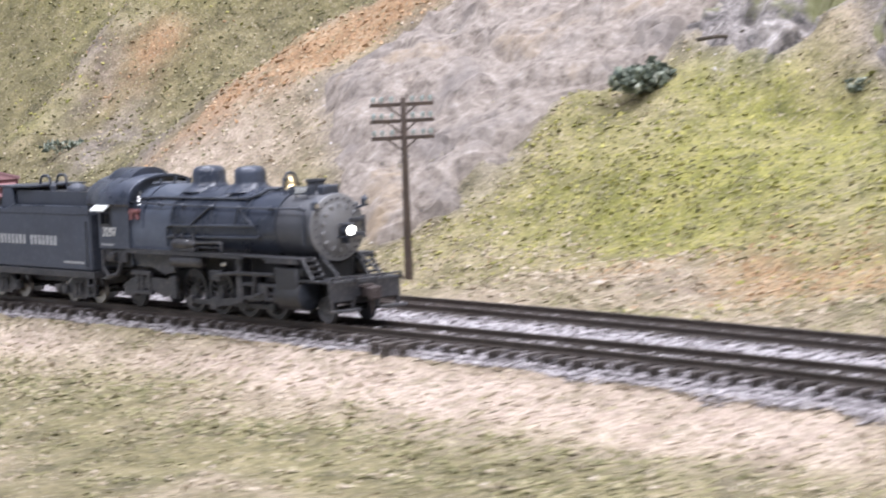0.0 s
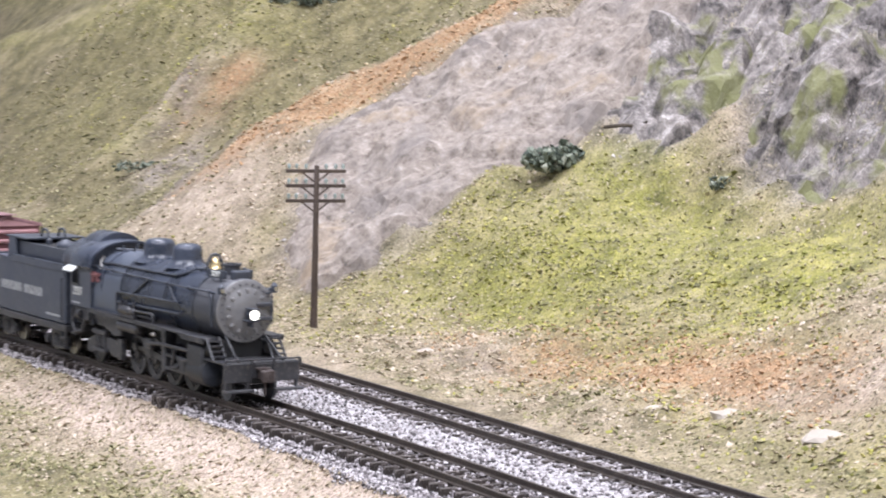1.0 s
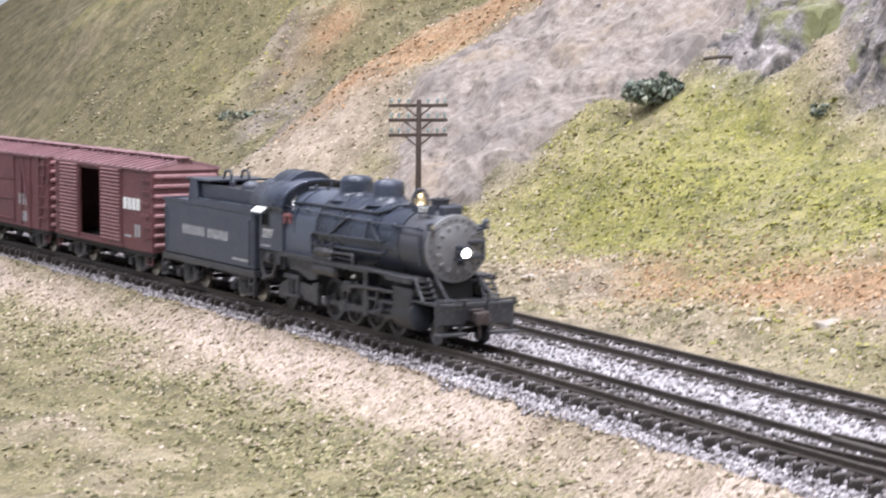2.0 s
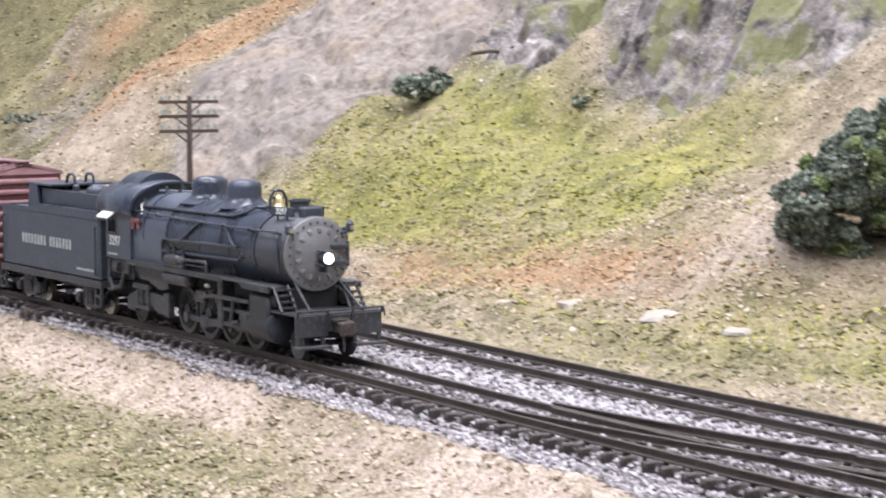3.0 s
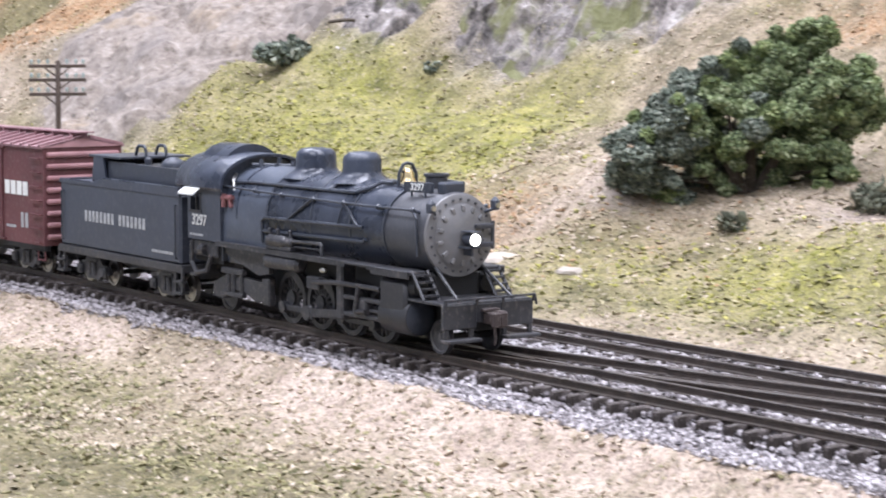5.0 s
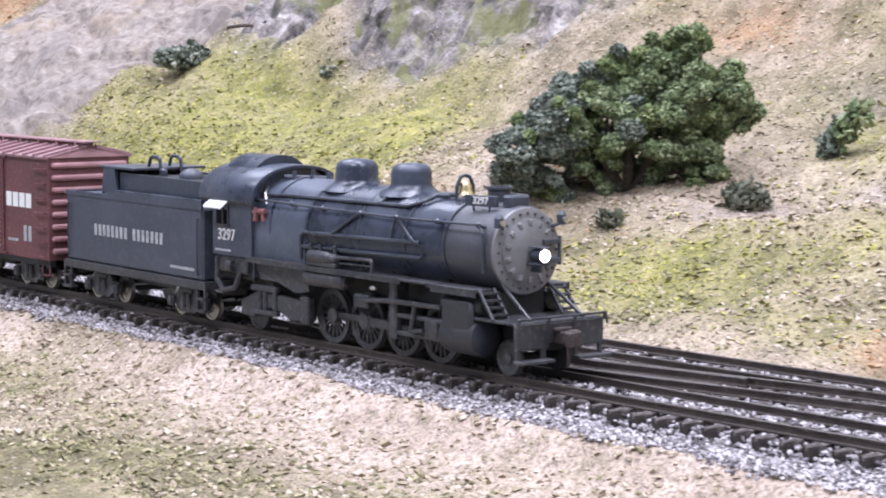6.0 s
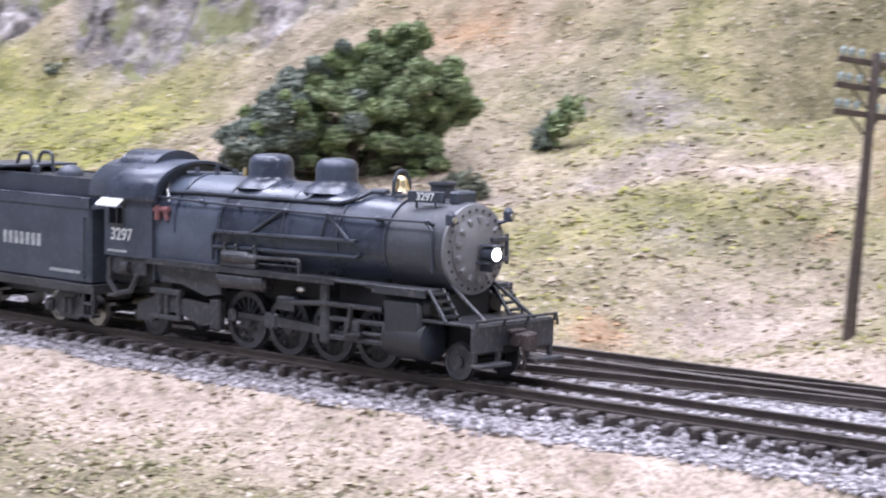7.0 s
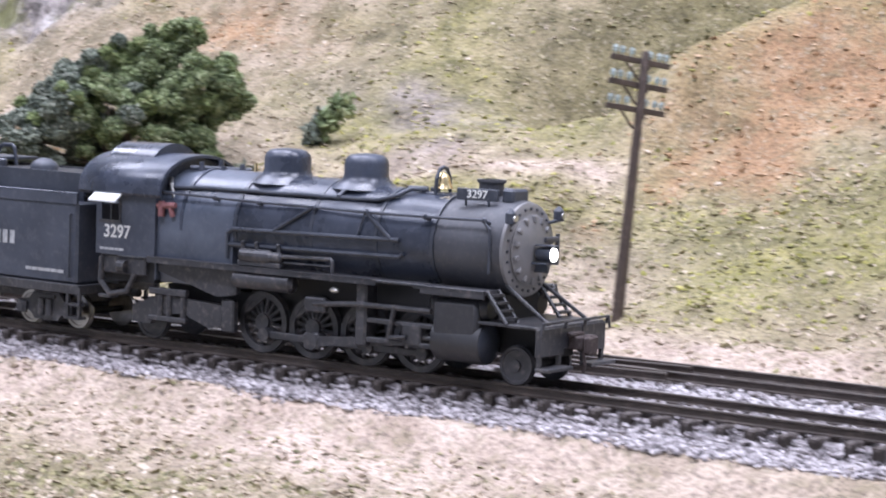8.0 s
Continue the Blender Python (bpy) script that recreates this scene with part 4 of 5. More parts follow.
for s in (-1, 1):
    bm = BM()
    lo = [bm.verts.new(p) for p in ((-12.94, s * 1.43, 3.56), (-12.06, s * 1.43, 3.56), (-12.06, s * 1.76, 3.32), (-12.94, s * 1.76, 3.32))]
    hi = [bm.verts.new(v.co + Vector((0, 0, 0.05))) for v in lo]
    for k in range(4):
        bm.faces.new((lo[k], lo[(k + 1) % 4], hi[(k + 1) % 4], hi[k]))
    bm.faces.new(lo), bm.faces.new(hi)
    part("sunshade", bm, WHITE, cab, "white sunshade over the cab window")
    bm = BM()
    box(bm, -12.86, -12.13, s * 1.40, s * 1.45, 2.8, 2.87), box(bm, -12.53, -12.48, s * 1.37, s * 1.41, 2.86, 3.36), box(bm, -12.22, -12.16, s * 1.36, s * 1.44, 2.86, 3.38)
    part("window_frame", bm, GEAR, cab)
    placed_text("3297", 0.44, NUMERAL, cab, (-12.28, s * 1.424, 2.58), TO_AISLE if s < 0 else Matrix.Rotation(math.pi, 4, "Z") @ TO_AISLE)
    letter_bars(cab, (-12.43, -1.424 if s < 0 else 1.43, 2.16), 5, 0.14, 0.06, 0.02, FADED)
    bm = BM()
    box(bm, -12.90, -11.39, s * 1.1, s * 1.36, 1.55, 2.02, 0.04)
    pipe(bm, [(-12.81, s * 1.38, 1.95), (-12.81, s * 1.4, 1.35), (-12.48, s * 1.4, 1.05), (-11.97, s * 1.36, 1.15), (-11.72, s * 1.34, 1.6)], 0.07)
    rod(bm, (-12.22, s * 1.38, 1.75), (-11.97, s * 1.38, 1.75), 0.16, sides=12)
    box(bm, -12.85, -12.43, s * 1.15, s * 1.45, 0.95, 1.03, 0.02)
    part("injector", bm, GEAR, loco, "grey injector and pipes below the cab")
    bm = BM()
    extruded(bm, [(-11.22, 1.98), (-8.55, 1.98), (-8.55, 1.35), (-9.14, 1.25), (-11.13, 1.75)], s * 1.14, s * 1.28)
    part("ashpan_side", bm, GEAR, loco)
    bm = BM()
    extruded(bm, [(-11.97, 0.42), (-11.97, 0.82), (-11.13, 1.12), (-9.02, 1.05), (-8.81, 0.6), (-9.49, 0.45), (-10.31, 0.72), (-10.99, 0.68), (-11.39, 0.40)], s * 0.98, s * 1.14)
    box(bm, -11.39, -10.19, s * 1.05, s * 1.22, 1.14, 1.3, 0.02), box(bm, -11.39, -10.19, s * 1.05, s * 1.22, 0.5, 0.62, 0.02)
    box(bm, -9.08, -8.68, s * 1.0, s * 1.22, 0.42, 1.2, 0.04)
    for x in (-11.05, -10.77, -10.31):
        rod(bm, (x, s * 1.14, 0.62), (x, s * 1.14, 1.14), 0.08)
    part("trailing_truck", bm, GEAR, loco, "grey trailing truck side frame")
    bm = BM()
    pipe(bm, [(-11.02, s * 0.9, 3.95), (-10.86, s * 1.08, 3.8), (-10.72, s * 1.12, 3.5)], 0.06)
    part("injector_pipe", bm, STEEL if s < 0 else BLACK, loco)
bm = BM()
pipe(bm, [(-10.89, -1.36, 3.42), (-10.89, -1.38, 3.05)], 0.085), pipe(bm, [(-11.02, -1.36, 3.3), (-10.48, -1.34, 3.34)], 0.075), pipe(bm, [(-10.63, -1.34, 3.3), (-10.56, -1.34, 3.06)], 0.065)
part("red_valve", bm, RED, loco, "small dull red valve beside the cab")
bm = BM()
for x, y, h in ((-10.54, -0.35, 0.32), (-10.31, 0.1, 0.38), (-10.02, -0.15, 0.24), (-9.72, 0.2, 0.3)):
    rod(bm, (x, y, 4.0), (x, y, 4.05 + h), 0.09, 0.06, 8)
rod(bm, (-10.77, -0.5, 4.22), (-9.61, 0.4, 4.2), 0.06)
part("steam_turret", bm, BLACK, loco)
bm = BM()
rod(bm, (-9.14, 0.0, 4.05), (-9.14, 0, 4.42), 0.05), rod(bm, (-8.97, 0.15, 4.05), (-8.97, 0.15, 4.3), 0.05)
part("whistle", bm, BRASS, loco, "small brass whistle")
bm = BM()
box(bm, -12.81, -11.18, -1.25, 1.25, 1.4, 2.05)
part("cab_floor", bm, DARK, loco)

# wheels, rods
AXLES = (-3.52, -5.04, -6.56, -8.08)
DR = 0.72
for s in (-1, 1):
    for x in AXLES:
        ob = new("driving_wheel", wheel_mesh(DR, GEAR, s, 16, 0.15))
        ob["label"] = "dark spoked driving wheel"
        add_spokes(ob, 16, DR, GEAR)
        ob.parent = loco
        SPIN.append((ob, (x, s * 0.76, DR), DR))
    for x, r in ((-0.95, 0.42), (-11.60, 0.5)):
        ob = new("wheel", wheel_mesh(r, GEAR, s))
        ob.parent = loco
        SPIN.append((ob, (x, s * 0.76, r), r))
for x, r in [(a, DR) for a in AXLES] + [(-0.95, 0.42), (-11.60, 0.5)]:
    bm = BM()
    rod(bm, (0, -0.76, 0), (0, 0.76, 0), 0.09)
    part("axle", bm, DARK, loco, at=(x, 0, r))
RODS = []
for s in (-1, 1):
    bm = BM()
    for a, b in zip(AXLES, AXLES[1:]):
        box(bm, b, a, s * 0.93, s * 1.0, -0.085, 0.085, 0.02)
    for a in AXLES:
        rod(bm, (a, s * 0.88, 0), (a, s * 1.06, 0), 0.16, sides=14)
    RODS.append(("side", s, part("coupling_rod", bm, GEAR, loco, "grey steel coupling rod")))
    bm = BM()
    extruded(bm, [(0, 0.12), (2.95, 0.08), (2.95, -0.08), (0, -0.12)], s * 1.07, s * 1.15)
    rod(bm, (0, s * 1.03, 0), (0, s * 1.2, 0), 0.2, sides=16)
    box(bm, -0.24, 0.24, s * 1.06, s * 1.18, -0.19, 0.19, 0.04)
    RODS.append(("main", s, part("main_rod", bm, GEAR, loco, "grey steel main rod")))
    bm = BM()
    box(bm, -0.26, 0.26, s * 1.1, s * 1.34, -0.2, 0.3, 0.04)
    rod(bm, (0.2, s * 1.18, 0), (1.1, s * 1.18, 0), 0.06)
    RODS.append(("head", s, part("crosshead", bm, GEAR, loco, "grey crosshead on its piston rod")))

# ---- tender ----
tender = thing("tender", "black rectangular model tender coupled behind the locomotive", "tender")
bm = BM()
box(bm, -8.2, 0, -1.38, 1.38, 1.16, 3.22, 0.07)
tank = part("tank", bm, TENDER_BLACK, tender, "flat-sided black water tank")
for s in (-1, 1):
    bm = BM()
    extruded(bm, [(-8.2, 3.16), (0.0, 3.16), (0.0, 3.40), (-0.3, 3.42), (-5.1, 3.42), (-5.5, 3.30), (-5.8, 3.26), (-8.2, 3.26)], s * 1.34, s * 1.41)
    part("coping", bm, TENDER_BLACK, tender)
    bm = BM()
    pipe(bm, [(-8.2, s * 1.375, 3.27), (-5.8, s * 1.375, 3.27), (-5.5, s * 1.375, 3.31), (-5.1, s * 1.375, 3.43), (0.0, s * 1.375, 3.42)], 0.035, 6)
    part("coping_bead", bm, JACKET, tender)
    bm = BM()
    extruded(bm, [(-5.3, 3.2), (-0.1, 3.2), (-0.1, 3.92), (-5.3, 3.96)], s * 1.0, s * 1.08)
    part("bunker_side", bm, BLACK, tender)
    bm = BM()
    extruded(bm, [(-6.25, 3.22), (-5.2, 3.22), (-5.45, 4.06), (-6.1, 4.06)], s * 1.12, s * 1.2)
    part("bulkhead_wing", bm, JACKET, tender)
bm = BM()
box(bm, -8.24, -8.18, -1.38, 1.38, 3.16, 3.28, 0.01)
part("rear_coping", bm, BLACK, tender)
bm = BM()
box(bm, -5.7, -5.6, -1.12, 1.12, 3.2, 4.08), box(bm, -6.4, -4.2, -1.22, 1.22, 4.06, 4.13, 0.01)
part("bulkhead", bm, BLACK, tender, "raised black bulkhead with a flat top plate")
bm = BM()
box(bm, -5.6, -0.12, -1.0, 1.0, 3.2, 3.9)
part("bunker_top", bm, DARK, tender, "flat black fuel bunker top")
for y in (-0.35, 0.35):
    bm = BM()
    pipe(bm, [(-4.95, y, 3.9), (-4.75, y, 4.36), (-4.62, y, 4.44), (-4.28, y, 4.44), (-4.18, y, 4.36), (-4.1, y, 3.9)], 0.05)
    part("ladder_hoop", bm, BLACK, tender)
smooth_part("hatch", turned(BM(), [(0.36, 3.86), (0.36, 4.0), (0.31, 4.08), (0.16, 4.18), (0.05, 4.2)], "z", (-2.25, -0.4, 0), 20), BLACK, tender)
smooth_part("vent", turned(BM(), [(0.12, 3.86), (0.12, 4.08), (0.08, 4.12), (0.03, 4.13)], "z", (-3.7, -0.5, 0), 12), BLACK, tender)
bm = BM()
box(bm, -8.3, 0.12, -1.42, 1.42, 0.92, 1.16, 0.02), box(bm, -7.8, -0.6, -0.5, 0.5, 0.62, 0.94)
part("underframe", bm, GEAR, tender)
for x in (-0.05, -8.1):
    for s in (-1, 1):
        bm = BM()
        for q in (-0.2, 0.2):
            box(bm, x + q - 0.04, x + q + 0.04, s * 1.34, s * 1.42, 0.32, 1.1)
        box(bm, x - 0.26, x + 0.26, s * 1.2, s * 1.47, 0.30, 0.37), box(bm, x - 0.26, x + 0.26, s * 1.25, s * 1.47, 0.64, 0.70)
        part("step", bm, GEAR, tender)
bm = BM()
rod(bm, (-8.7, 0, 0.95), (-8.2, 0, 0.95), 0.14), box(bm, -8.9, -8.6, -0.2, 0.2, 0.75, 1.15, 0.04)
part("coupler", bm, DARK, tender)
bm = BM()
rod(bm, (0.0, 0, 0.95), (0.85, 0, 0.95), 0.1), box(bm, 0.0, 0.6, -0.5, 0.5, 1.2, 1.26)
part("drawbar", bm, DARK, tender)
for s in (-1, 1):
    letter_bars(tank, (-4.25, s * 1.384 if s < 0 else 1.394, 2.2), 16, 0.17, 0.34, 0.095, FADED, skip=(8,))
    letter_bars(tank, (-1.1, s * 1.384 if s < 0 else 1.394, 1.46), 6, 0.2, 0.08, 0.03, FADED)
    for x in (-8.0, -0.2):
        bm = BM()
        pipe(bm, [(x, s * 1.36, 1.35), (x, s * 1.44, 1.35), (x, s * 1.44, 2.9), (x, s * 1.36, 2.9)], 0.025)
        part("grab_iron", bm, BLACK, tender)
truck(tender, -1.3, NICKEL)
truck(tender, -6.4, NICKEL)


# ---- freight cars ----
def boxcar(label, open_door, braced):
    car = thing("boxcar", label, "boxcar", "boxcars behind the tender")
    L, w, z0, z1 = 10.6, 1.44, 0.98, 4.2
    sides, ends = {}, {}
    for s in (-1, 1):
        bm = BM()
        if open_door and s < 0:                          # the opening goes through the wall
            box(bm, -5.3, 0.0, s * (w - 0.08), s * w, z0, z1), box(bm, -L, -7.75, s * (w - 0.08), s * w, z0, z1)
            box(bm, -7.75, -5.3, s * (w - 0.08), s * w, z0, z0 + 0.25), box(bm, -7.75, -5.3, s * (w - 0.08), s * w, z1 - 0.22, z1)
        else:
            box(bm, -L, 0.0, s * (w - 0.08), s * w, z0, z1)
        sides[s] = part("side_wall", bm, CARRED, car, "dusty brown-red steel side")
    for x, d in ((0.0, 1), (-L, -1)):
        bm = BM()
        box(bm, x - d * 0.08, x, -w + 0.081, w - 0.081, z0, z1)
        ends[d] = part("end_wall", bm, CARRED, car, "ribbed brown-red end with pale pink ribs")
    bm = BM()
    box(bm, -L + 0.081, -0.081, -w + 0.081, w - 0.081, z0, z0 + 0.15)
    part("floor", bm, DARK, car)
    # ribbed ends
    for x, d in ((0.0, 1), (-L, -1)):
        for k in range(8):
            z = z0 + 0.2 + k * 0.385
            bm = BM()
            box(bm, x, x + d * 0.10, -w + 0.1, w - 0.1, z, z + 0.19, 0.06)
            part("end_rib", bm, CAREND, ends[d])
        bm = BM()
        extruded_roof = [(-w - 0.05, z1), (0, z1 + 0.34), (w + 0.05, z1)]
        a = [bm.verts.new((x - d * 0.04, y, z)) for y, z in extruded_roof]
        b = [bm.verts.new((x + d * 0.05, y, z)) for y, z in extruded_roof]
        for k in range(3):
            bm.faces.new((a[k], a[(k + 1) % 3], b[(k + 1) % 3], b[k]))
        bm.faces.new(a), bm.faces.new(b)
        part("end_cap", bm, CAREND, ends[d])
        bm = BM()
        rod(bm, (x + d * 0.16, 0.7, 2.2), (x + d * 0.16, 0.7, 3.8), 0.03)
        turned(bm, [(0.28, x + d * 0.14), (0.28, x + d * 0.19)], "x", (0, 0.7, 3.2), 16)
        part("brake_wheel", bm, DARK, car)
    # roof with raised panel seams
    bm = BM()
    sec = [(-w - 0.08, z1 - 0.03), (-w - 0.08, z1 + 0.04), (0, z1 + 0.37), (w + 0.08, z1 + 0.04), (w + 0.08, z1 - 0.03), (0, z1 + 0.28)]
    a = [bm.verts.new((0.05, y, z)) for y, z in sec]
    b = [bm.verts.new((-L - 0.05, y, z)) for y, z in sec]
    for k in range(6):
        bm.faces.new((a[k], a[(k + 1) % 6], b[(k + 1) % 6], b[k]))
    bm.faces.new((a[0], a[1], a[2], a[5])), bm.faces.new((a[2], a[3], a[4], a[5])), bm.faces.new((b[0], b[1], b[2], b[5])), bm.faces.new((b[2], b[3], b[4], b[5]))
    roof = part("roof", bm, CARROOF, car, "pale dusty pink-red ribbed roof")
    for k in range(16):
        x = -0.1 - k * (L - 0.2) / 15
        for s in (-1, 1):
            bm = BM()
            q = [(x - 0.06, s * 0.3, z1 + 0.31), (x + 0.06, s * 0.3, z1 + 0.31), (x + 0.06, s * (w + 0.1), z1 + 0.03), (x - 0.06, s * (w + 0.1), z1 + 0.03)]
            lo = [bm.verts.new(p) for p in q]
            hi = [bm.verts.new((p[0] * 1.0, p[1], p[2] + 0.075)) for p in q]
            for i in range(4):
                bm.faces.new((lo[i], lo[(i + 1) % 4], hi[(i + 1) % 4], hi[i]))
            bm.faces.new(lo), bm.faces.new(hi)
            part("roof_seam", bm, CARROOF, roof)
    bm = BM()
    for y in (-0.22, 0, 0.22):
        box(bm, -L - 0.25, 0.25, y - 0.095, y + 0.095, z1 + 0.46, z1 + 0.5)
    for k in range(9):
        x = -0.3 - k * (L - 0.6) / 8
        box(bm, x - 0.05, x + 0.05, -0.32, 0.32, z1 + 0.3, z1 + 0.46)
    part("roof_walk", bm, CARROOF, car, "dusty plank roof walk")
    # doors
    doors = ((-5.3, -3.0), (-10.0, -7.75)) if open_door else ((-6.5, -4.1),)
    for s in (-1, 1):
        for d0, d1 in doors:
            bm = BM()
            box(bm, d0, d1, s * w, s * (w + 0.06), z0 + 0.1, z1 - 0.12, 0.01)
            door = part("door", bm, CARRED, car, "sliding door with pale pink ribs" if open_door else "closed brown-red sliding door")
            rows_, r0 = (20, 0.148) if open_door else (3, 0.9)
            for k in range(rows_):
                bm = BM()
                z = z0 + 0.25 + k * r0
                box(bm, d0 + 0.16, d1 - 0.16, s * (w + 0.06), s * (w + 0.12), z, z + 0.06, 0.018)
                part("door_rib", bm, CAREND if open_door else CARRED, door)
        bm = BM()
        for z in (z0 + 0.02, z1 - 0.1):
            box(bm, -L + 0.2, -2.8 if open_door else -2.0, s * w, s * (w + 0.09), z, z + 0.07)
        part("door_track", bm, CARRED, car)
        for x in (-0.45, -L + 0.45):
            for k in range(7):
                bm = BM()
                z = z0 + 0.1 + k * 0.46
                pipe(bm, [(x - 0.3, s * w, z), (x - 0.3, s * (w + 0.1), z), (x + 0.3, s * (w + 0.1), z), (x + 0.3, s * w, z)], 0.03, 6)
                part("rung", bm, CARRED, car)
        if braced:
            for x in (-1.0, -2.1, -3.2, -7.4, -8.5, -9.6):
                bm = BM()
                box(bm, x - 0.05, x + 0.05, s * w, s * (w + 0.08), z0, z1)
                part("post", bm, CARRED, car)
            for x0, x1 in ((-0.2, -1.0), (-3.2, -2.1), (-7.4, -8.5), (-10.4, -9.6)):
                bm = BM()
                rod(bm, (x0, s * (w + 0.03), z1 - 0.1), (x1, s * (w + 0.03), z0 + 0.1), 0.06, sides=6)
                part("diagonal_brace", bm, CARRED, car)
        yy = s * w - 0.004 if s < 0 else s * w + 0.016
        if open_door:
            letter_bars(sides[s], (-1.95, yy, 2.8), 4, 0.36, 0.46, 0.09, WHITE)
            letter_bars(sides[s], (-1.35, yy, 1.75), 2, 0.2, 0.5, 0.12, FADED)
            letter_bars(sides[s], (-2.4, yy, 1.5), 3, 0.2, 0.09, 0.04, FADED)
        else:
            letter_bars(sides[s], (-8.9, yy - (0.09 if s < 0 else -0.09), 2.75), 3, 0.5, 0.55, 0.16, WHITE)
            letter_bars(sides[s], (-3.0, yy, 2.2), 3, 0.2, 0.5, 0.2, FADED)
            letter_bars(sides[s], (-2.9, yy, 1.45), 2, 0.25, 0.45, 0.12, FADED)
    bm = BM()
    for s in (-1, 1):
        box(bm, -L, 0, s * 1.2, s * (w - 0.02), 0.8, z0, 0.01)
    box(bm, -L, 0, -0.25, 0.25, 0.55, 0.98), box(bm, -6.6, -4.0, -0.6, 0.6, 0.5, 0.8, 0.03)
    rod(bm, (-7.8, -0.6, 0.65), (-6.9, -0.6, 0.65), 0.2, sides=12)
    part("underframe", bm, DARK, car)
    for x in (-L - 0.35, 0.1):
        bm = BM()
        box(bm, x, x + 0.25, -0.2, 0.2, 0.75, 1.1, 0.04), rod(bm, (-0.3 if x > -1 else -L + 0.3, 0, 0.93), (x + 0.12, 0, 0.93), 0.12)
        part("coupler", bm, DARK, car)
    for x in (-0.3, -L + 0.3):
        for s in (-1, 1):
            bm = BM()
            pipe(bm, [(x - 0.25, s * 1.38, 0.9), (x - 0.25, s * 1.38, 0.5), (x + 0.25, s * 1.38, 0.5), (x + 0.25, s * 1.38, 0.9)], 0.03, 6)
            part("sill_step", bm, CARRED, car)
    truck(car, -1.9, NICKEL)
    truck(car, -L + 1.9, NICKEL)
    return car


car_one = boxcar("brown-red boxcar with one door standing open", True, False)
car_two = boxcar("older brown-red boxcar with braced sides and streaked paint", False, True)
car_three = boxcar("last dusty brown-red boxcar with braced sides", False, True)


# ---- ballast ----
BALLAST = island_tones("ballast_stone", [(0.0, (0.07, 0.064, 0.066)), (0.3, (0.25, 0.225, 0.228)), (0.65, (0.47, 0.432, 0.436)), (1.0, (0.74, 0.695, 0.70))])
BED = plain("ballast_bed", (0.36, 0.34, 0.345), 0.95, 0, 0.5, 700)


def bed_height(x, y):
    yn, yf = track_near(x), track_far(x)
    if y < yn - 1.2:
        return -0.53
    if y < yn - 0.9:
        return -0.42
    if y > yf + 1.3:
        return -0.30 - (y - yf - 1.3) * 0.4
    return -0.34 if y < yn + 1.4 else -0.285


bed_x = np.arange(-100, 76, 1.0)
verts, faces = [], []
for x in bed_x:
    yn, yf = track_near(x), track_far(x)
    verts += [(x * HO, y * HO, z * HO) for y, z in ((yn - 1.62, -0.95), (yn - 1.45, -0.60), (yn - 0.95, -0.42), (yn + 1.3, -0.34), ((yn + yf) / 2, -0.285), (yf - 1, -0.285), (yf + 1.3, -0.30), (yf + 2.3, -0.7))]
for i in range(len(bed_x) - 1):
    for j in range(7):
        faces.append((i * 8 + j, (i + 1) * 8 + j, (i + 1) * 8 + j + 1, i * 8 + j + 1))
me = bpy.data.meshes.new("ballast_bed")
me.from_pydata(verts, [], faces)
me.materials.append(BED)
tagged(new("ballast_bed", me), "pale grey crushed stone bed under both tracks", "ballast", kind="structure")

OCTA = np.array([(1, 0, 0), (-1, 0, 0), (0, 1, 0), (0, -1, 0), (0, 0, 1), (0, 0, -1)], float)
OCTA_F = np.array([(0, 2, 4), (2, 1, 4), (1, 3, 4), (3, 0, 4), (2, 0, 5), (1, 2, 5), (3, 1, 5), (0, 3, 5)])
rng = np.random.default_rng(11)


def heap(name, places, sizes, mat, label, category, flat=0.7, rough=0.35):
    """Many loose angular grains, too many to count, in one mesh."""
    n = len(places)
    v = OCTA[None] * (1 + rng.uniform(-rough, rough, (n, 6, 1))) * sizes[:, None, None] * np.array((1, 1, flat))
    a, b = rng.uniform(0, 2 * np.pi, (2, n))
    ca, sa, cb, sb = np.cos(a), np.sin(a), np.cos(b * 0.15), np.sin(b * 0.15)
    x, y, z = v[..., 0].copy(), v[..., 1].copy(), v[..., 2].copy()
    x, z = x * cb[:, None] + z * sb[:, None], z * cb[:, None] - x * sb[:, None]
    x, y = x * ca[:, None] - y * sa[:, None], x * sa[:, None] + y * ca[:, None]
    v = (np.stack([x, y, z], -1) + places[:, None]) * HO
    f = OCTA_F[None] + 6 * np.arange(n)[:, None, None]
    me = bpy.data.meshes.new(name)
    me.vertices.add(6 * n)
    me.vertices.foreach_set("co", v.ravel())
    me.loops.add(24 * n)
    me.loops.foreach_set("vertex_index", f.ravel().astype(np.int32))
    me.polygons.add(8 * n)
    me.polygons.foreach_set("loop_start", np.arange(0, 24 * n, 3, dtype=np.int32))
    me.update(calc_edges=True)
    me.shade_flat()
    me.materials.append(mat)
    return tagged(new(name, me), label, category, kind="stuff")


def shoulder(x):
    """How far the loose stones reach down the bank."""
    return 0.12 + 0.3 * hermite(min(1, max(0, (x + 22) / 16))) + 0.35 * hermite(min(1, max(0, (x - 6) / 18))) + 0.25 * fbm(x * 0.4, 3.0, 1.0)


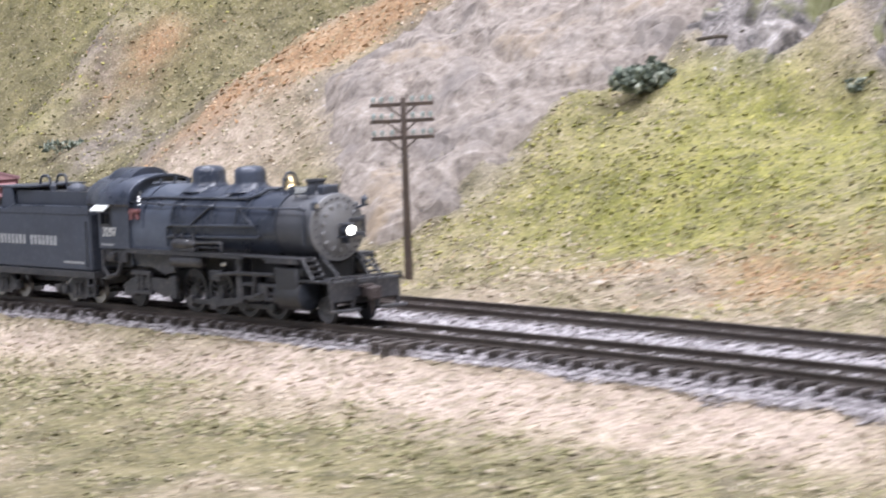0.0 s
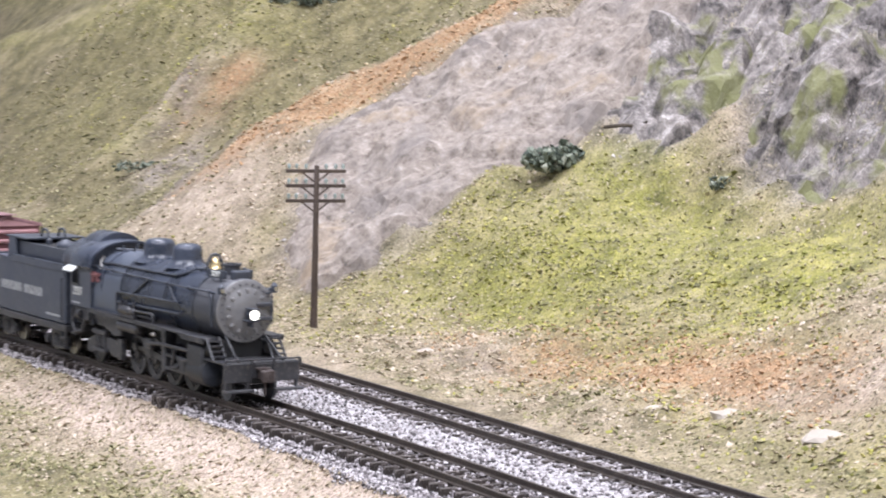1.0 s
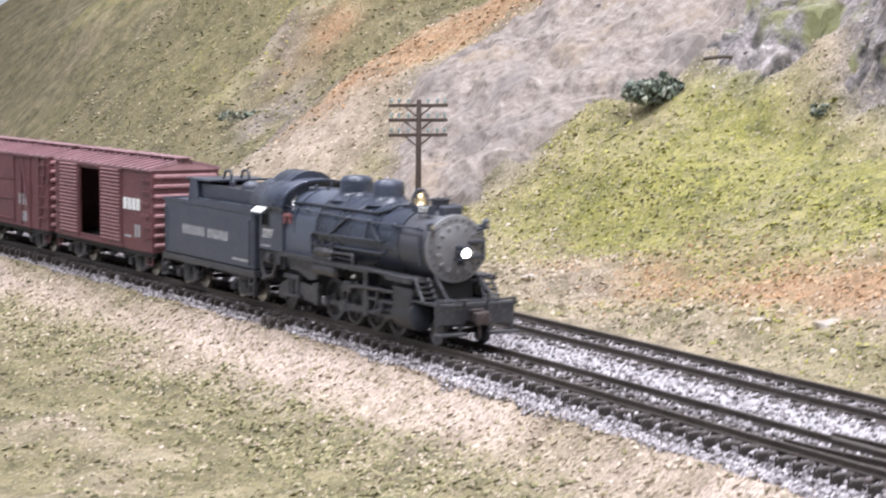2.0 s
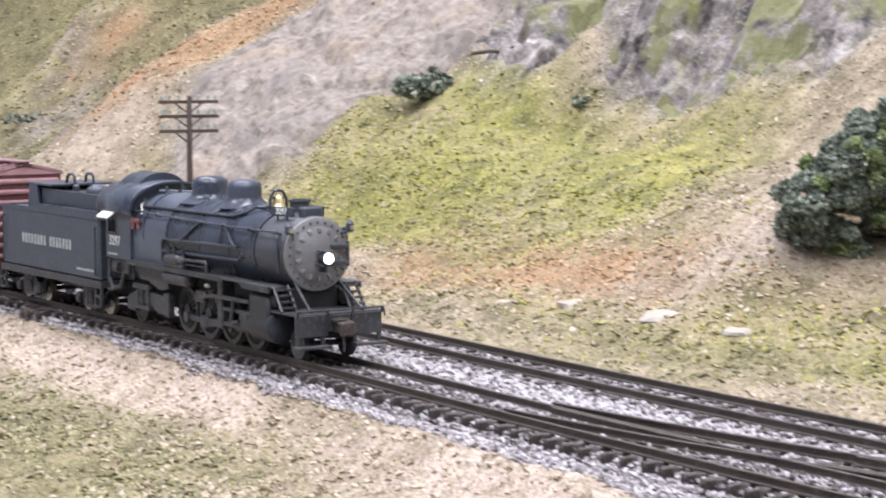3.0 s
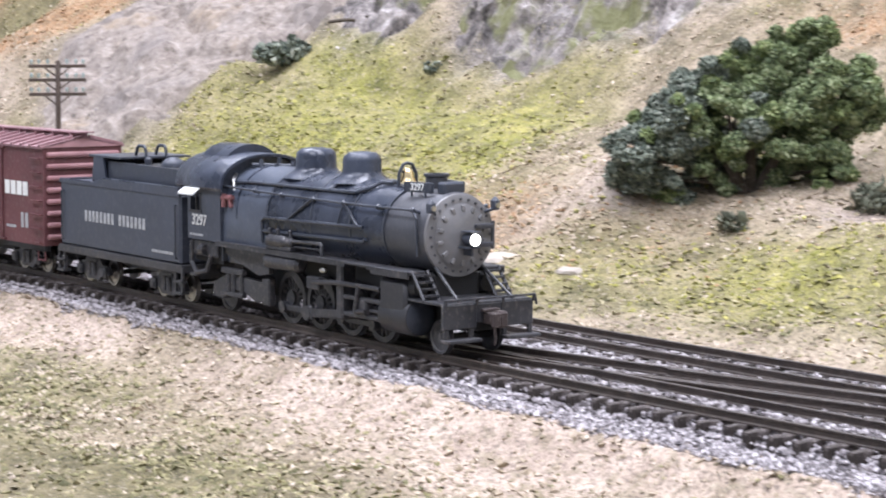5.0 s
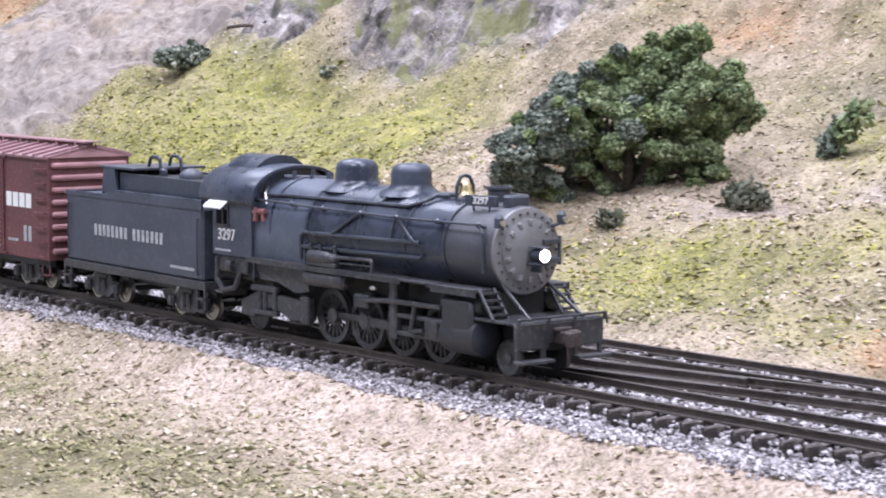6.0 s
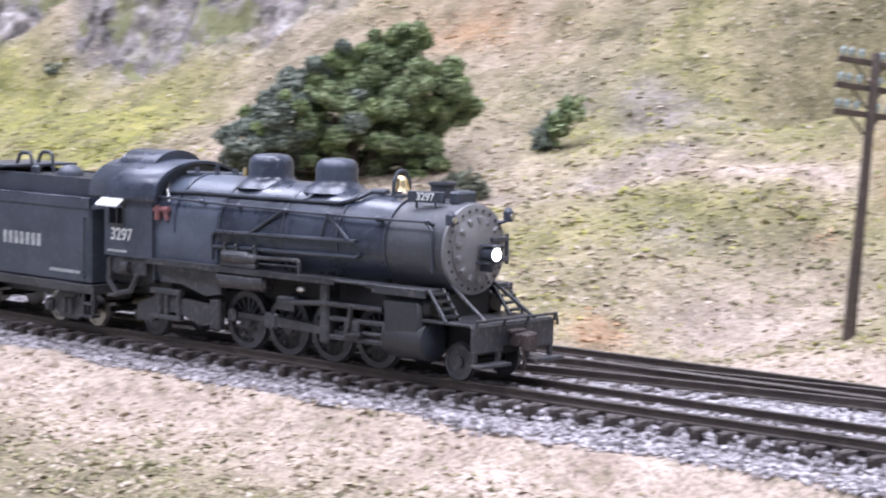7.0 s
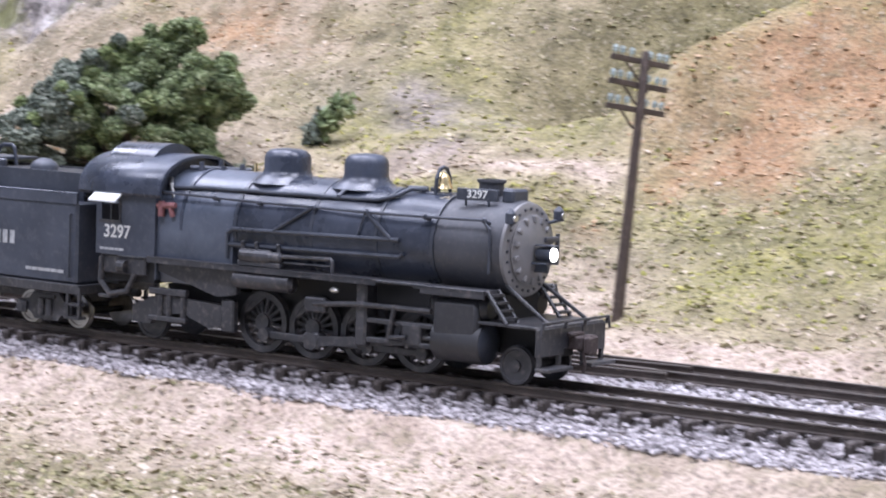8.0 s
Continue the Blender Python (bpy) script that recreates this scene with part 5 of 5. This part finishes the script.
spots = []
while len(spots) < 30000:
    x = float(rng.uniform(-62, 48))
    yn, yf = track_near(x), track_far(x)
    y = float(rng.uniform(yn - 1.55, yf + 2.2))
    if rng.random() < 0.15 and yn - 1.2 < y < yn + 1.2:
        continue
    spots.append((x, y, bed_height(x, y) + 0.02 + float(rng.uniform(-0.03, 0.045))))
while len(spots) < 44000:
    x = float(rng.uniform(-45, 48))
    out = float(rng.uniform(0, 2.4))
    if out > shoulder(x) * rng.uniform(0.75, 1.15):
        continue
    y = track_near(x) - 1.5 - out
    spots.append((x, y, ground_height(x, y) + float(rng.uniform(-0.02, 0.05))))
while len(spots) < 48500:                                # scattered over the ties, most beside the rails
    x = float(rng.uniform(-30, 48))
    y = track_near(x) + float(rng.choice((-1, 1))) * float(rng.triangular(0.0, 0.62, 0.66))
    if rng.random() < 0.25 + 0.75 * min(1, max(0, (x + 4) / 10)):
        spots.append((x, y, -0.20 + float(rng.uniform(-0.05, 0.02))))
while len(spots) < 56500:                                # packed round the tie ends
    x = float(rng.uniform(-45, 48))
    y = track_near(x) - float(rng.uniform(0.86, 1.5))
    spots.append((x, y, bed_height(x, y) + float(rng.uniform(0.0, 0.10))))
heap("ballast", np.array(spots), rng.uniform(0.04, 0.085, len(spots)), BALLAST, "pale grey and lilac crushed stone between the ties", "ballast", 0.75)

# ---- ground cover ----
STRAW_T = island_tones("straw_turf", [(0.0, (0.26, 0.215, 0.14)), (0.3, (0.37, 0.30, 0.205)), (0.7, (0.50, 0.41, 0.30)), (1.0, (0.66, 0.56, 0.45))])
OLIVE_T = island_tones("olive_turf", [(0.0, (0.11, 0.105, 0.05)), (0.35, (0.20, 0.185, 0.085)), (0.75, (0.33, 0.295, 0.15)), (1.0, (0.48, 0.42, 0.26))])
GREEN_T = island_tones("green_turf", [(0.0, (0.18, 0.185, 0.04)), (0.5, (0.34, 0.325, 0.075)), (1.0, (0.50, 0.45, 0.15))])
OCHRE_T = island_tones("ochre_turf", [(0.0, (0.30, 0.17, 0.085)), (0.5, (0.47, 0.29, 0.155)), (1.0, (0.58, 0.43, 0.28))])
RUBBLE = island_tones("rock_rubble", [(0.0, (0.20, 0.18, 0.18)), (0.5, (0.38, 0.345, 0.33)), (1.0, (0.60, 0.55, 0.52))])
cover = {"straw": [], "olive": [], "green": [], "ochre": [], "rubble": []}


def sow(count, x0, x1, y0, y1, s0, s1):
    for _ in range(count):
        x, y = float(rng.uniform(x0, x1)), float(rng.uniform(y0, y1))
        if track_near(x) - 1.7 < y < track_far(x) + 2.1:
            continue
        r, g, o = rock_share(x, y), grass_share(x, y), ochre_share(x, y)
        u = rng.random()
        if rng.random() < 0.55 * sand_share(x, y):
            continue
        if max(r, earth_share(x, y)) > 0.4:
            if u > 0.12:
                continue
            kind = "rubble"
        elif u < o:
            kind = "ochre"
        elif rng.random() < olive_share(x, y):
            kind = "olive"
        elif rng.random() < g * (1 - min(1, 1.3 * sand_share(x, y))):
            kind = "olive" if y < 0 or rng.random() < 0.4 else "green"
        else:
            kind = "straw" if rng.random() < 0.93 else "olive"
        cover[kind].append((x, y, ground_height(x, y) - 0.005, float(rng.uniform(s0, s1))))


sow(40000, -52, 42, -8.5, -1.0, 0.03, 0.11)
sow(7000, -48, 42, -8.5, -2.5, 0.08, 0.135)
sow(9000, -52, 42, -14, -8.5, 0.03, 0.12)
sow(36000, -50, 42, 7, 20, 0.035, 0.11)
sow(7000, -45, 42, 7, 22, 0.08, 0.14)
sow(18000, -70, 42, 18, 34, 0.05, 0.13)
sow(12000, -125, -50, 9, 40, 0.08, 0.18)
for kind, mat, label in (("straw", STRAW_T, "dry straw-coloured ground turf"), ("olive", OLIVE_T, "olive and brown ground turf"), ("green", GREEN_T, "fresh yellow-green ground turf"), ("ochre", OCHRE_T, "orange ochre ground turf on the slopes"), ("rubble", RUBBLE, "grey rubble lying on the rock faces")):
    a = np.array(cover[kind])
    heap(f"{kind}_turf" if kind != "rubble" else "rubble", a[:, :3], a[:, 3], mat, label, "grass" if kind != "rubble" else "rubble", 0.45, 0.55)


# ---- telegraph poles ----
GLASS = plain("insulator_glass", (0.30, 0.36, 0.34), 0.2, 0, 0.2)


def telegraph_pole(label, base, height, lean, arm_turn):
    p = thing("telegraph_pole", label, "pole", "poles beside the line")
    bm = BM()
    turned(bm, [(0.19, -0.4), (0.17, 0.1), (0.13, height * 0.6), (0.115, height - 0.06), (0.07, height)], "z", sides=12)
    smooth_part("pole", bm, POLE, p)
    for k, z in enumerate((height - 0.28, height - 0.93, height - 1.6)):
        bm = BM()
        box(bm, -0.2, -0.08, -1.35, 1.35, z - 0.075, z + 0.075, 0.015)
        arm = part("crossarm", bm, POLE, p)
        for s in (-1, 1):
            bm = BM()
            rod(bm, (-0.2, s * 0.62, z - 0.05), (-0.15, s * 0.04, z - 0.5), 0.035, sides=6)
            part("brace", bm, POLE, arm)
        for y in (-1.22, -0.88, -0.45, 0.45, 0.88, 1.22):
            bm = BM()
            turned(bm, [(0.03, z + 0.07), (0.03, z + 0.14), (0.075, z + 0.15), (0.07, z + 0.22), (0.08, z + 0.24), (0.05, z + 0.32), (0.02, z + 0.33)], "z", (-0.14, y, 0), 10)
            part("insulator", bm, GLASS, arm)
    p.matrix_basis = Matrix.Translation(Vector(base) * HO) @ Euler((lean[0], lean[1], arm_turn)).to_matrix().to_4x4()
    return p


telegraph_pole("dark brown wooden telegraph pole with three crossarms below the cliff", (-41.8, 11.7, ground_height(-41.8, 11.7)), 7.25, (0.0, 0.03), radians(-12))
telegraph_pole("dark brown wooden telegraph pole with three crossarms on the dry bank", (26.5, 12.4, ground_height(26.5, 12.4)), 7.3, (-0.085, 0.02), radians(0))


# ---- rocks ----
PALE = painted("pale_stone", (0.34, 0.30, 0.25), (0.50, 0.44, 0.38), 0.9, (0.35, 0.3, 0.25), 0.3)


def stone(label, x, y, size, seed, mat=None, tall=0.45, group="stones on the grassy slope"):
    r = random.Random(seed)
    bm = BM()
    bmesh.ops.create_icosphere(bm, subdivisions=2, radius=size)
    for v in bm.verts:
        v.co *= 1 + 0.35 * noise.noise(v.co * (1.3 / size) + Vector((seed, 0, 0)))
        v.co.z *= tall
        v.co.x *= 1.25
    ob = part("rock", bm, mat or PALE, at=(x, y, ground_height(x, y) - size * tall * 0.45))
    ob.rotation_euler = (0, 0, r.uniform(0, 6))
    return tagged(ob, label, "rock", group)


for k, (x, y, s) in enumerate(((-34.7, 10.0, 0.6), (-28.7, 10.7, 0.6), (-10.8, 9.75, 0.52), (-8.0, 10.6, 0.5), (-2.5, 10.1, 0.62), (0.6, 10.6, 0.45))):
    stone("pale weathered flat stone half sunk in grass", x, y, s, k)


# ---- trees and shrubs ----
def clump_mesh(name, centres, sizes, mat, seed):
    """Foliage of small ragged clumps."""
    r = np.random.default_rng(seed)
    n = len(centres)
    v = OCTA[None] * (1 + r.uniform(-0.6, 0.6, (n, 6, 1))) * np.array((1.5, 1.1, 0.6))
    q = r.normal(size=(n, 4))
    q /= np.linalg.norm(q, axis=1)[:, None]
    u, w = q[:, None, :3], q[:, None, 3:]
    v = v + 2 * np.cross(u, np.cross(u, v) + w * v)
    v = (v * sizes[:, None, None] + centres[:, None]) * HO
    f = OCTA_F[None] + 6 * np.arange(n)[:, None, None]
    me = bpy.data.meshes.new(name)
    me.from_pydata(v.reshape(-1, 3).tolist(), [], f.reshape(-1, 3).tolist())
    me.shade_flat()
    me.materials.append(mat)
    return me


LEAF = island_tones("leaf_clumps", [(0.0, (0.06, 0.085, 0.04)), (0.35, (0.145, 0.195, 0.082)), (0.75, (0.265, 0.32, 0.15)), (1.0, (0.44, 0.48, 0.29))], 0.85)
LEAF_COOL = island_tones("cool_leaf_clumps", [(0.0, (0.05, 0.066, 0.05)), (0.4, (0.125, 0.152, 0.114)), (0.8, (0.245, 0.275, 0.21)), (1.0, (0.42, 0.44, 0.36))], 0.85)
LEAF_YELLOW = island_tones("yellow_leaf_clumps", [(0.0, (0.06, 0.085, 0.03)), (0.4, (0.13, 0.175, 0.06)), (0.8, (0.22, 0.27, 0.10)), (1.0, (0.36, 0.39, 0.19))], 0.85)
SAGE = island_tones("sage_clumps", [(0.0, (0.05, 0.055, 0.035)), (0.5, (0.12, 0.13, 0.085)), (1.0, (0.22, 0.22, 0.16))], 0.9)
BARK = painted("bark", (0.04, 0.03, 0.02), (0.09, 0.07, 0.05), 0.9)


def foliage(lobes, per, seed, small=(0.09, 0.24), fill=0.35):
    r = np.random.default_rng(seed)
    pts, sizes = [], []
    for cx, cy, cz, rx, ry, rz in lobes:
        n = int(per * rx * rz)
        d = r.normal(size=(n, 3))
        d /= np.linalg.norm(d, axis=1)[:, None]
        d *= (1 - fill * r.random((n, 1)) ** 1.5) * (0.92 + 0.34 * np.sin(6 * d[:, :1] + cx * 3) * np.sin(7 * d[:, 2:] + 4 * d[:, 1:2] + cz * 3))
        pts.append(np.array((cx, cy, cz)) + d * np.array((rx, ry, rz)))
        sizes.append(r.uniform(*small, n))
    return np.concatenate(pts), np.concatenate(sizes)


def bush(name, label, category, x, y, lobes, per, mat, seed, small=(0.09, 0.24), stem=0.8):
    b = thing(name, label, category)
    b.location = Vector((x, y, ground_height(x, y))) * HO
    r = random.Random(seed)
    bm = BM()
    rod(bm, (0, 0, -0.2), (0.1, 0, stem), 0.05 + stem * 0.12, 0.04 + stem * 0.05, 8)
    for lb in lobes:
        rod(bm, (0.05, 0, stem * 0.5), (lb[0] * 0.8, lb[1] * 0.8, lb[2]), 0.03 + stem * 0.05, 0.03, 6)
    part("trunk", bm, BARK, b)
    c, s = foliage(lobes, per, seed, small)
    half = c[:, 0] + 0.3 * r.random() < np.median(c[:, 0])
    for pick, m in ((half, mat[0]), (~half, mat[-1])):
        ob = new("crown", clump_mesh("crown", c[pick], s[pick], m, seed))
        ob.parent = b
        ob["label"] = "ragged crown of small leaf clumps"
    return b




def big_tree(x, y):
    """A broad bush of many rounded sprays, wider than high, tallest over one end."""
    tree = thing("tree", "broad dark green bushy tree with ragged crown on the slope", "tree")
    tree.location = Vector((x, y, ground_height(x, y))) * HO
    along, deep = Vector((0.61, 0.79, 0)), Vector((-0.79, 0.61, 0))
    lobes = [(-3.7, 1.2, 1.0), (-4.1, 0.5, 0.75), (-2.5, 2.3, 1.1), (-1.6, 3.3, 1.0), (-2.7, 0.7, 1.1), (-1.0, 1.1, 1.2), (-0.6, 2.5, 1.3), (0.6, 3.9, 1.1), (2.0, 4.7, 0.9), (2.1, 5.4, 0.5), (1.0, 4.7, 0.8),
             (2.3, 3.5, 1.1), (3.5, 3.6, 0.85), (3.8, 2.8, 0.75), (2.5, 2.1, 1.1), (1.4, 2.1, 1.3), (2.7, 0.9, 0.9), (1.1, 0.6, 1.0), (3.1, 0.4, 0.5), (-3.3, 2.2, 0.6), (-2.9, 3.1, 0.35), (-1.0, 4.0, 0.7), (-0.2, 4.5, 0.65), (-2.2, 3.2, 0.6)]
    r = random.Random(21)
    puffs = {0: [], 1: [], 2: []}
    bm = BM()
    for k in range(3):
        rod(bm, (0, 0, -0.4), along * (k - 1) * 1.1 + Vector((0, 0, 1.6)), 0.24, 0.13, 8)
    for u, h, size in lobes:
        c = along * u * 0.95 + deep * r.uniform(-0.7, 0.9) + Vector((0, 0, h * 0.96 - 0.1))
        rod(bm, along * max(-1.1, min(1.1, u * 0.5)) + Vector((0, 0, min(1.2, h * 0.6))), c, 0.08, 0.03, 6)
        for _ in range(int(17 * size * size) + 6):
            d = Vector((r.gauss(0, 1), r.gauss(0, 1), r.gauss(0.15, 1))).normalized()
            p = c + d * size * r.uniform(0.55, 1.0)
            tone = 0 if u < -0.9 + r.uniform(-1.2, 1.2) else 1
            # puffs that face up take the yellow-green tone more often
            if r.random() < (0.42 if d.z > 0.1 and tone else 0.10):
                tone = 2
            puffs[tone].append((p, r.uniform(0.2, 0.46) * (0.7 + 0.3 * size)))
    part("trunk", bm, BARK, tree)
    rr = np.random.default_rng(5)
    for tone, mat in ((0, LEAF_COOL), (1, LEAF), (2, LEAF_YELLOW)):
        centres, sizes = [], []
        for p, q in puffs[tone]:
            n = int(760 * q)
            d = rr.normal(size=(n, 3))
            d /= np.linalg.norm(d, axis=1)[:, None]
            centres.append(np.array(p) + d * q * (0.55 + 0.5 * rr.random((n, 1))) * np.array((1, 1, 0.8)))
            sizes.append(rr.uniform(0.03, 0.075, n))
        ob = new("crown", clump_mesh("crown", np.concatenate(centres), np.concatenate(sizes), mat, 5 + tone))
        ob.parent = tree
        ob["label"] = ("dark blue-green leaf sprays", "deep green leaf sprays", "yellow-green leaf sprays")[tone]
    return tree


big_tree(1.5, 17.0)
bush("shrub", "dark low shrub under the cliff foot", "shrub", -40.3, 23.2, [(0, -0.9, 0.5, 0.8, 0.9, 0.55), (0.2, 0.3, 0.6, 0.8, 1.0, 0.65), (0, 1.4, 0.4, 0.7, 0.9, 0.45)], 600, (LEAF_COOL,), 6, (0.07, 0.16), 0.3)
bush("shrub", "narrow dark shrub leaning on the dry slope", "shrub", 6.7, 21.8, [(-0.4, 0, 0.35, 0.5, 0.5, 0.5), (0.1, 0.1, 0.9, 0.5, 0.5, 0.5), (0.5, 0.3, 1.4, 0.5, 0.4, 0.45)], 600, (LEAF_COOL, LEAF), 7, (0.06, 0.15), 0.4)
bush("shrub", "dark shrubs in a row on the far green height", "shrub", -93.5, 34.3, [(-2.4, -1.2, 0.3, 1.3, 0.9, 0.5), (0, 0, 0.35, 1.3, 0.9, 0.55), (2.2, 1.3, 0.3, 1.2, 0.8, 0.5)], 220, (LEAF_COOL,), 14, (0.09, 0.2), 0.2)
bush("shrub", "small grey-green sage shrub beside the tree", "shrub", 6.6, 17.5, [(0, 0, 0.35, 0.75, 0.6, 0.5), (0.5, 0.2, 0.25, 0.5, 0.5, 0.35)], 600, (SAGE,), 8, (0.05, 0.13), 0.2)
bush("shrub", "tiny grey-green tuft below the tree", "shrub", 3.8, 14.3, [(0, 0, 0.25, 0.5, 0.45, 0.32)], 600, (SAGE,), 9, (0.05, 0.12), 0.15)
bush("shrub", "dark small tuft on the green slope", "shrub", -30.1, 25.3, [(0, 0, 0.2, 0.4, 0.5, 0.25)], 600, (LEAF_COOL,), 10, (0.05, 0.12), 0.15)
bush("shrub", "dark ragged shrub at the foot of the far hill", "shrub", -89.5, 20.5, [(0, -0.9, 0.3, 0.5, 0.9, 0.4), (0, 0.8, 0.3, 0.5, 0.8, 0.35)], 260, (LEAF_COOL,), 11, (0.07, 0.16), 0.2)

log = thing("branch", "dark bare fallen branch lying above the green slope", "branch")
bm = BM()
pipe(bm, [(0, 0, 0.1), (0.6, 0.7, 0.22), (0.9, 1.7, 0.12), (1.6, 2.6, 0.2)], 0.09, 7)
pipe(bm, [(0.8, 1.3, 0.16), (1.3, 1.5, 0.42)], 0.05, 6)
part("limb", bm, BARK, log)
log.location = Vector((-38.6, 24.6, ground_height(-38.0, 25.6) + 0.1)) * HO


# ---- what moves ----
TRAIN = [(loco, 0.0, 13.0), (tender, -13.6, 8.2), (car_one, -23.0, 10.6), (car_two, -34.5, 10.6), (car_three, -46.0, 10.6)]
HEAD_T = (0, 1.2, 2.3, 3.5, 5.2, 6.3, 8.0)
HEAD_X = (-25.66, -17.0, -9.03, 0, 12.46, 20.45, 32.69)
CRANK, MAIN = 0.33, 2.95


def head_at(t):
    return float(np.interp(t, HEAD_T, HEAD_X))


def motions():
    for ob, off, length in TRAIN:
        rows = []
        for k in range(41):
            t = k / 5
            x = head_at(t) + off
            y0, y1 = track_near(x - 0.12 * length), track_near(x - 0.88 * length)
            a = math.atan2(y0 - y1, 0.76 * length)
            rows.append((t, pose(x * HO, (y0 + (y0 - y1) / 0.76 * 0.12) * HO, 0, 0, 0, math.degrees(a))))
        walk(ob, rows)
    steps = [k / 15 for k in range(121)]
    for ob, (x, y, z), r in SPIN:
        lead = 90 if ob.name.startswith("driving") and y > 0 else 0
        walk(ob, [(t, pose(x * HO, y * HO, z * HO, 0, math.degrees((head_at(t) - HEAD_X[0]) / r) + lead, 0)) for t in steps])
    for kind, s, ob in RODS:
        rows = []
        for t in steps:
            a = (head_at(t) - HEAD_X[0]) / DR + (math.pi / 2 if s > 0 else 0)
            dx, dz = -CRANK * math.sin(a), -CRANK * math.cos(a)
            px = AXLES[2] + dx
            cx = px + math.sqrt(MAIN ** 2 - dz ** 2)
            if kind == "side":
                m = pose(dx * HO, 0, (DR + dz) * HO)
            elif kind == "main":
                m = pose(px * HO, 0, (DR + dz) * HO, 0, math.degrees(math.asin(dz / MAIN)), 0)
            else:
                m = pose(cx * HO, 0, 0.84 * HO)
            rows.append((t, m))
        walk(ob, rows)


motions()
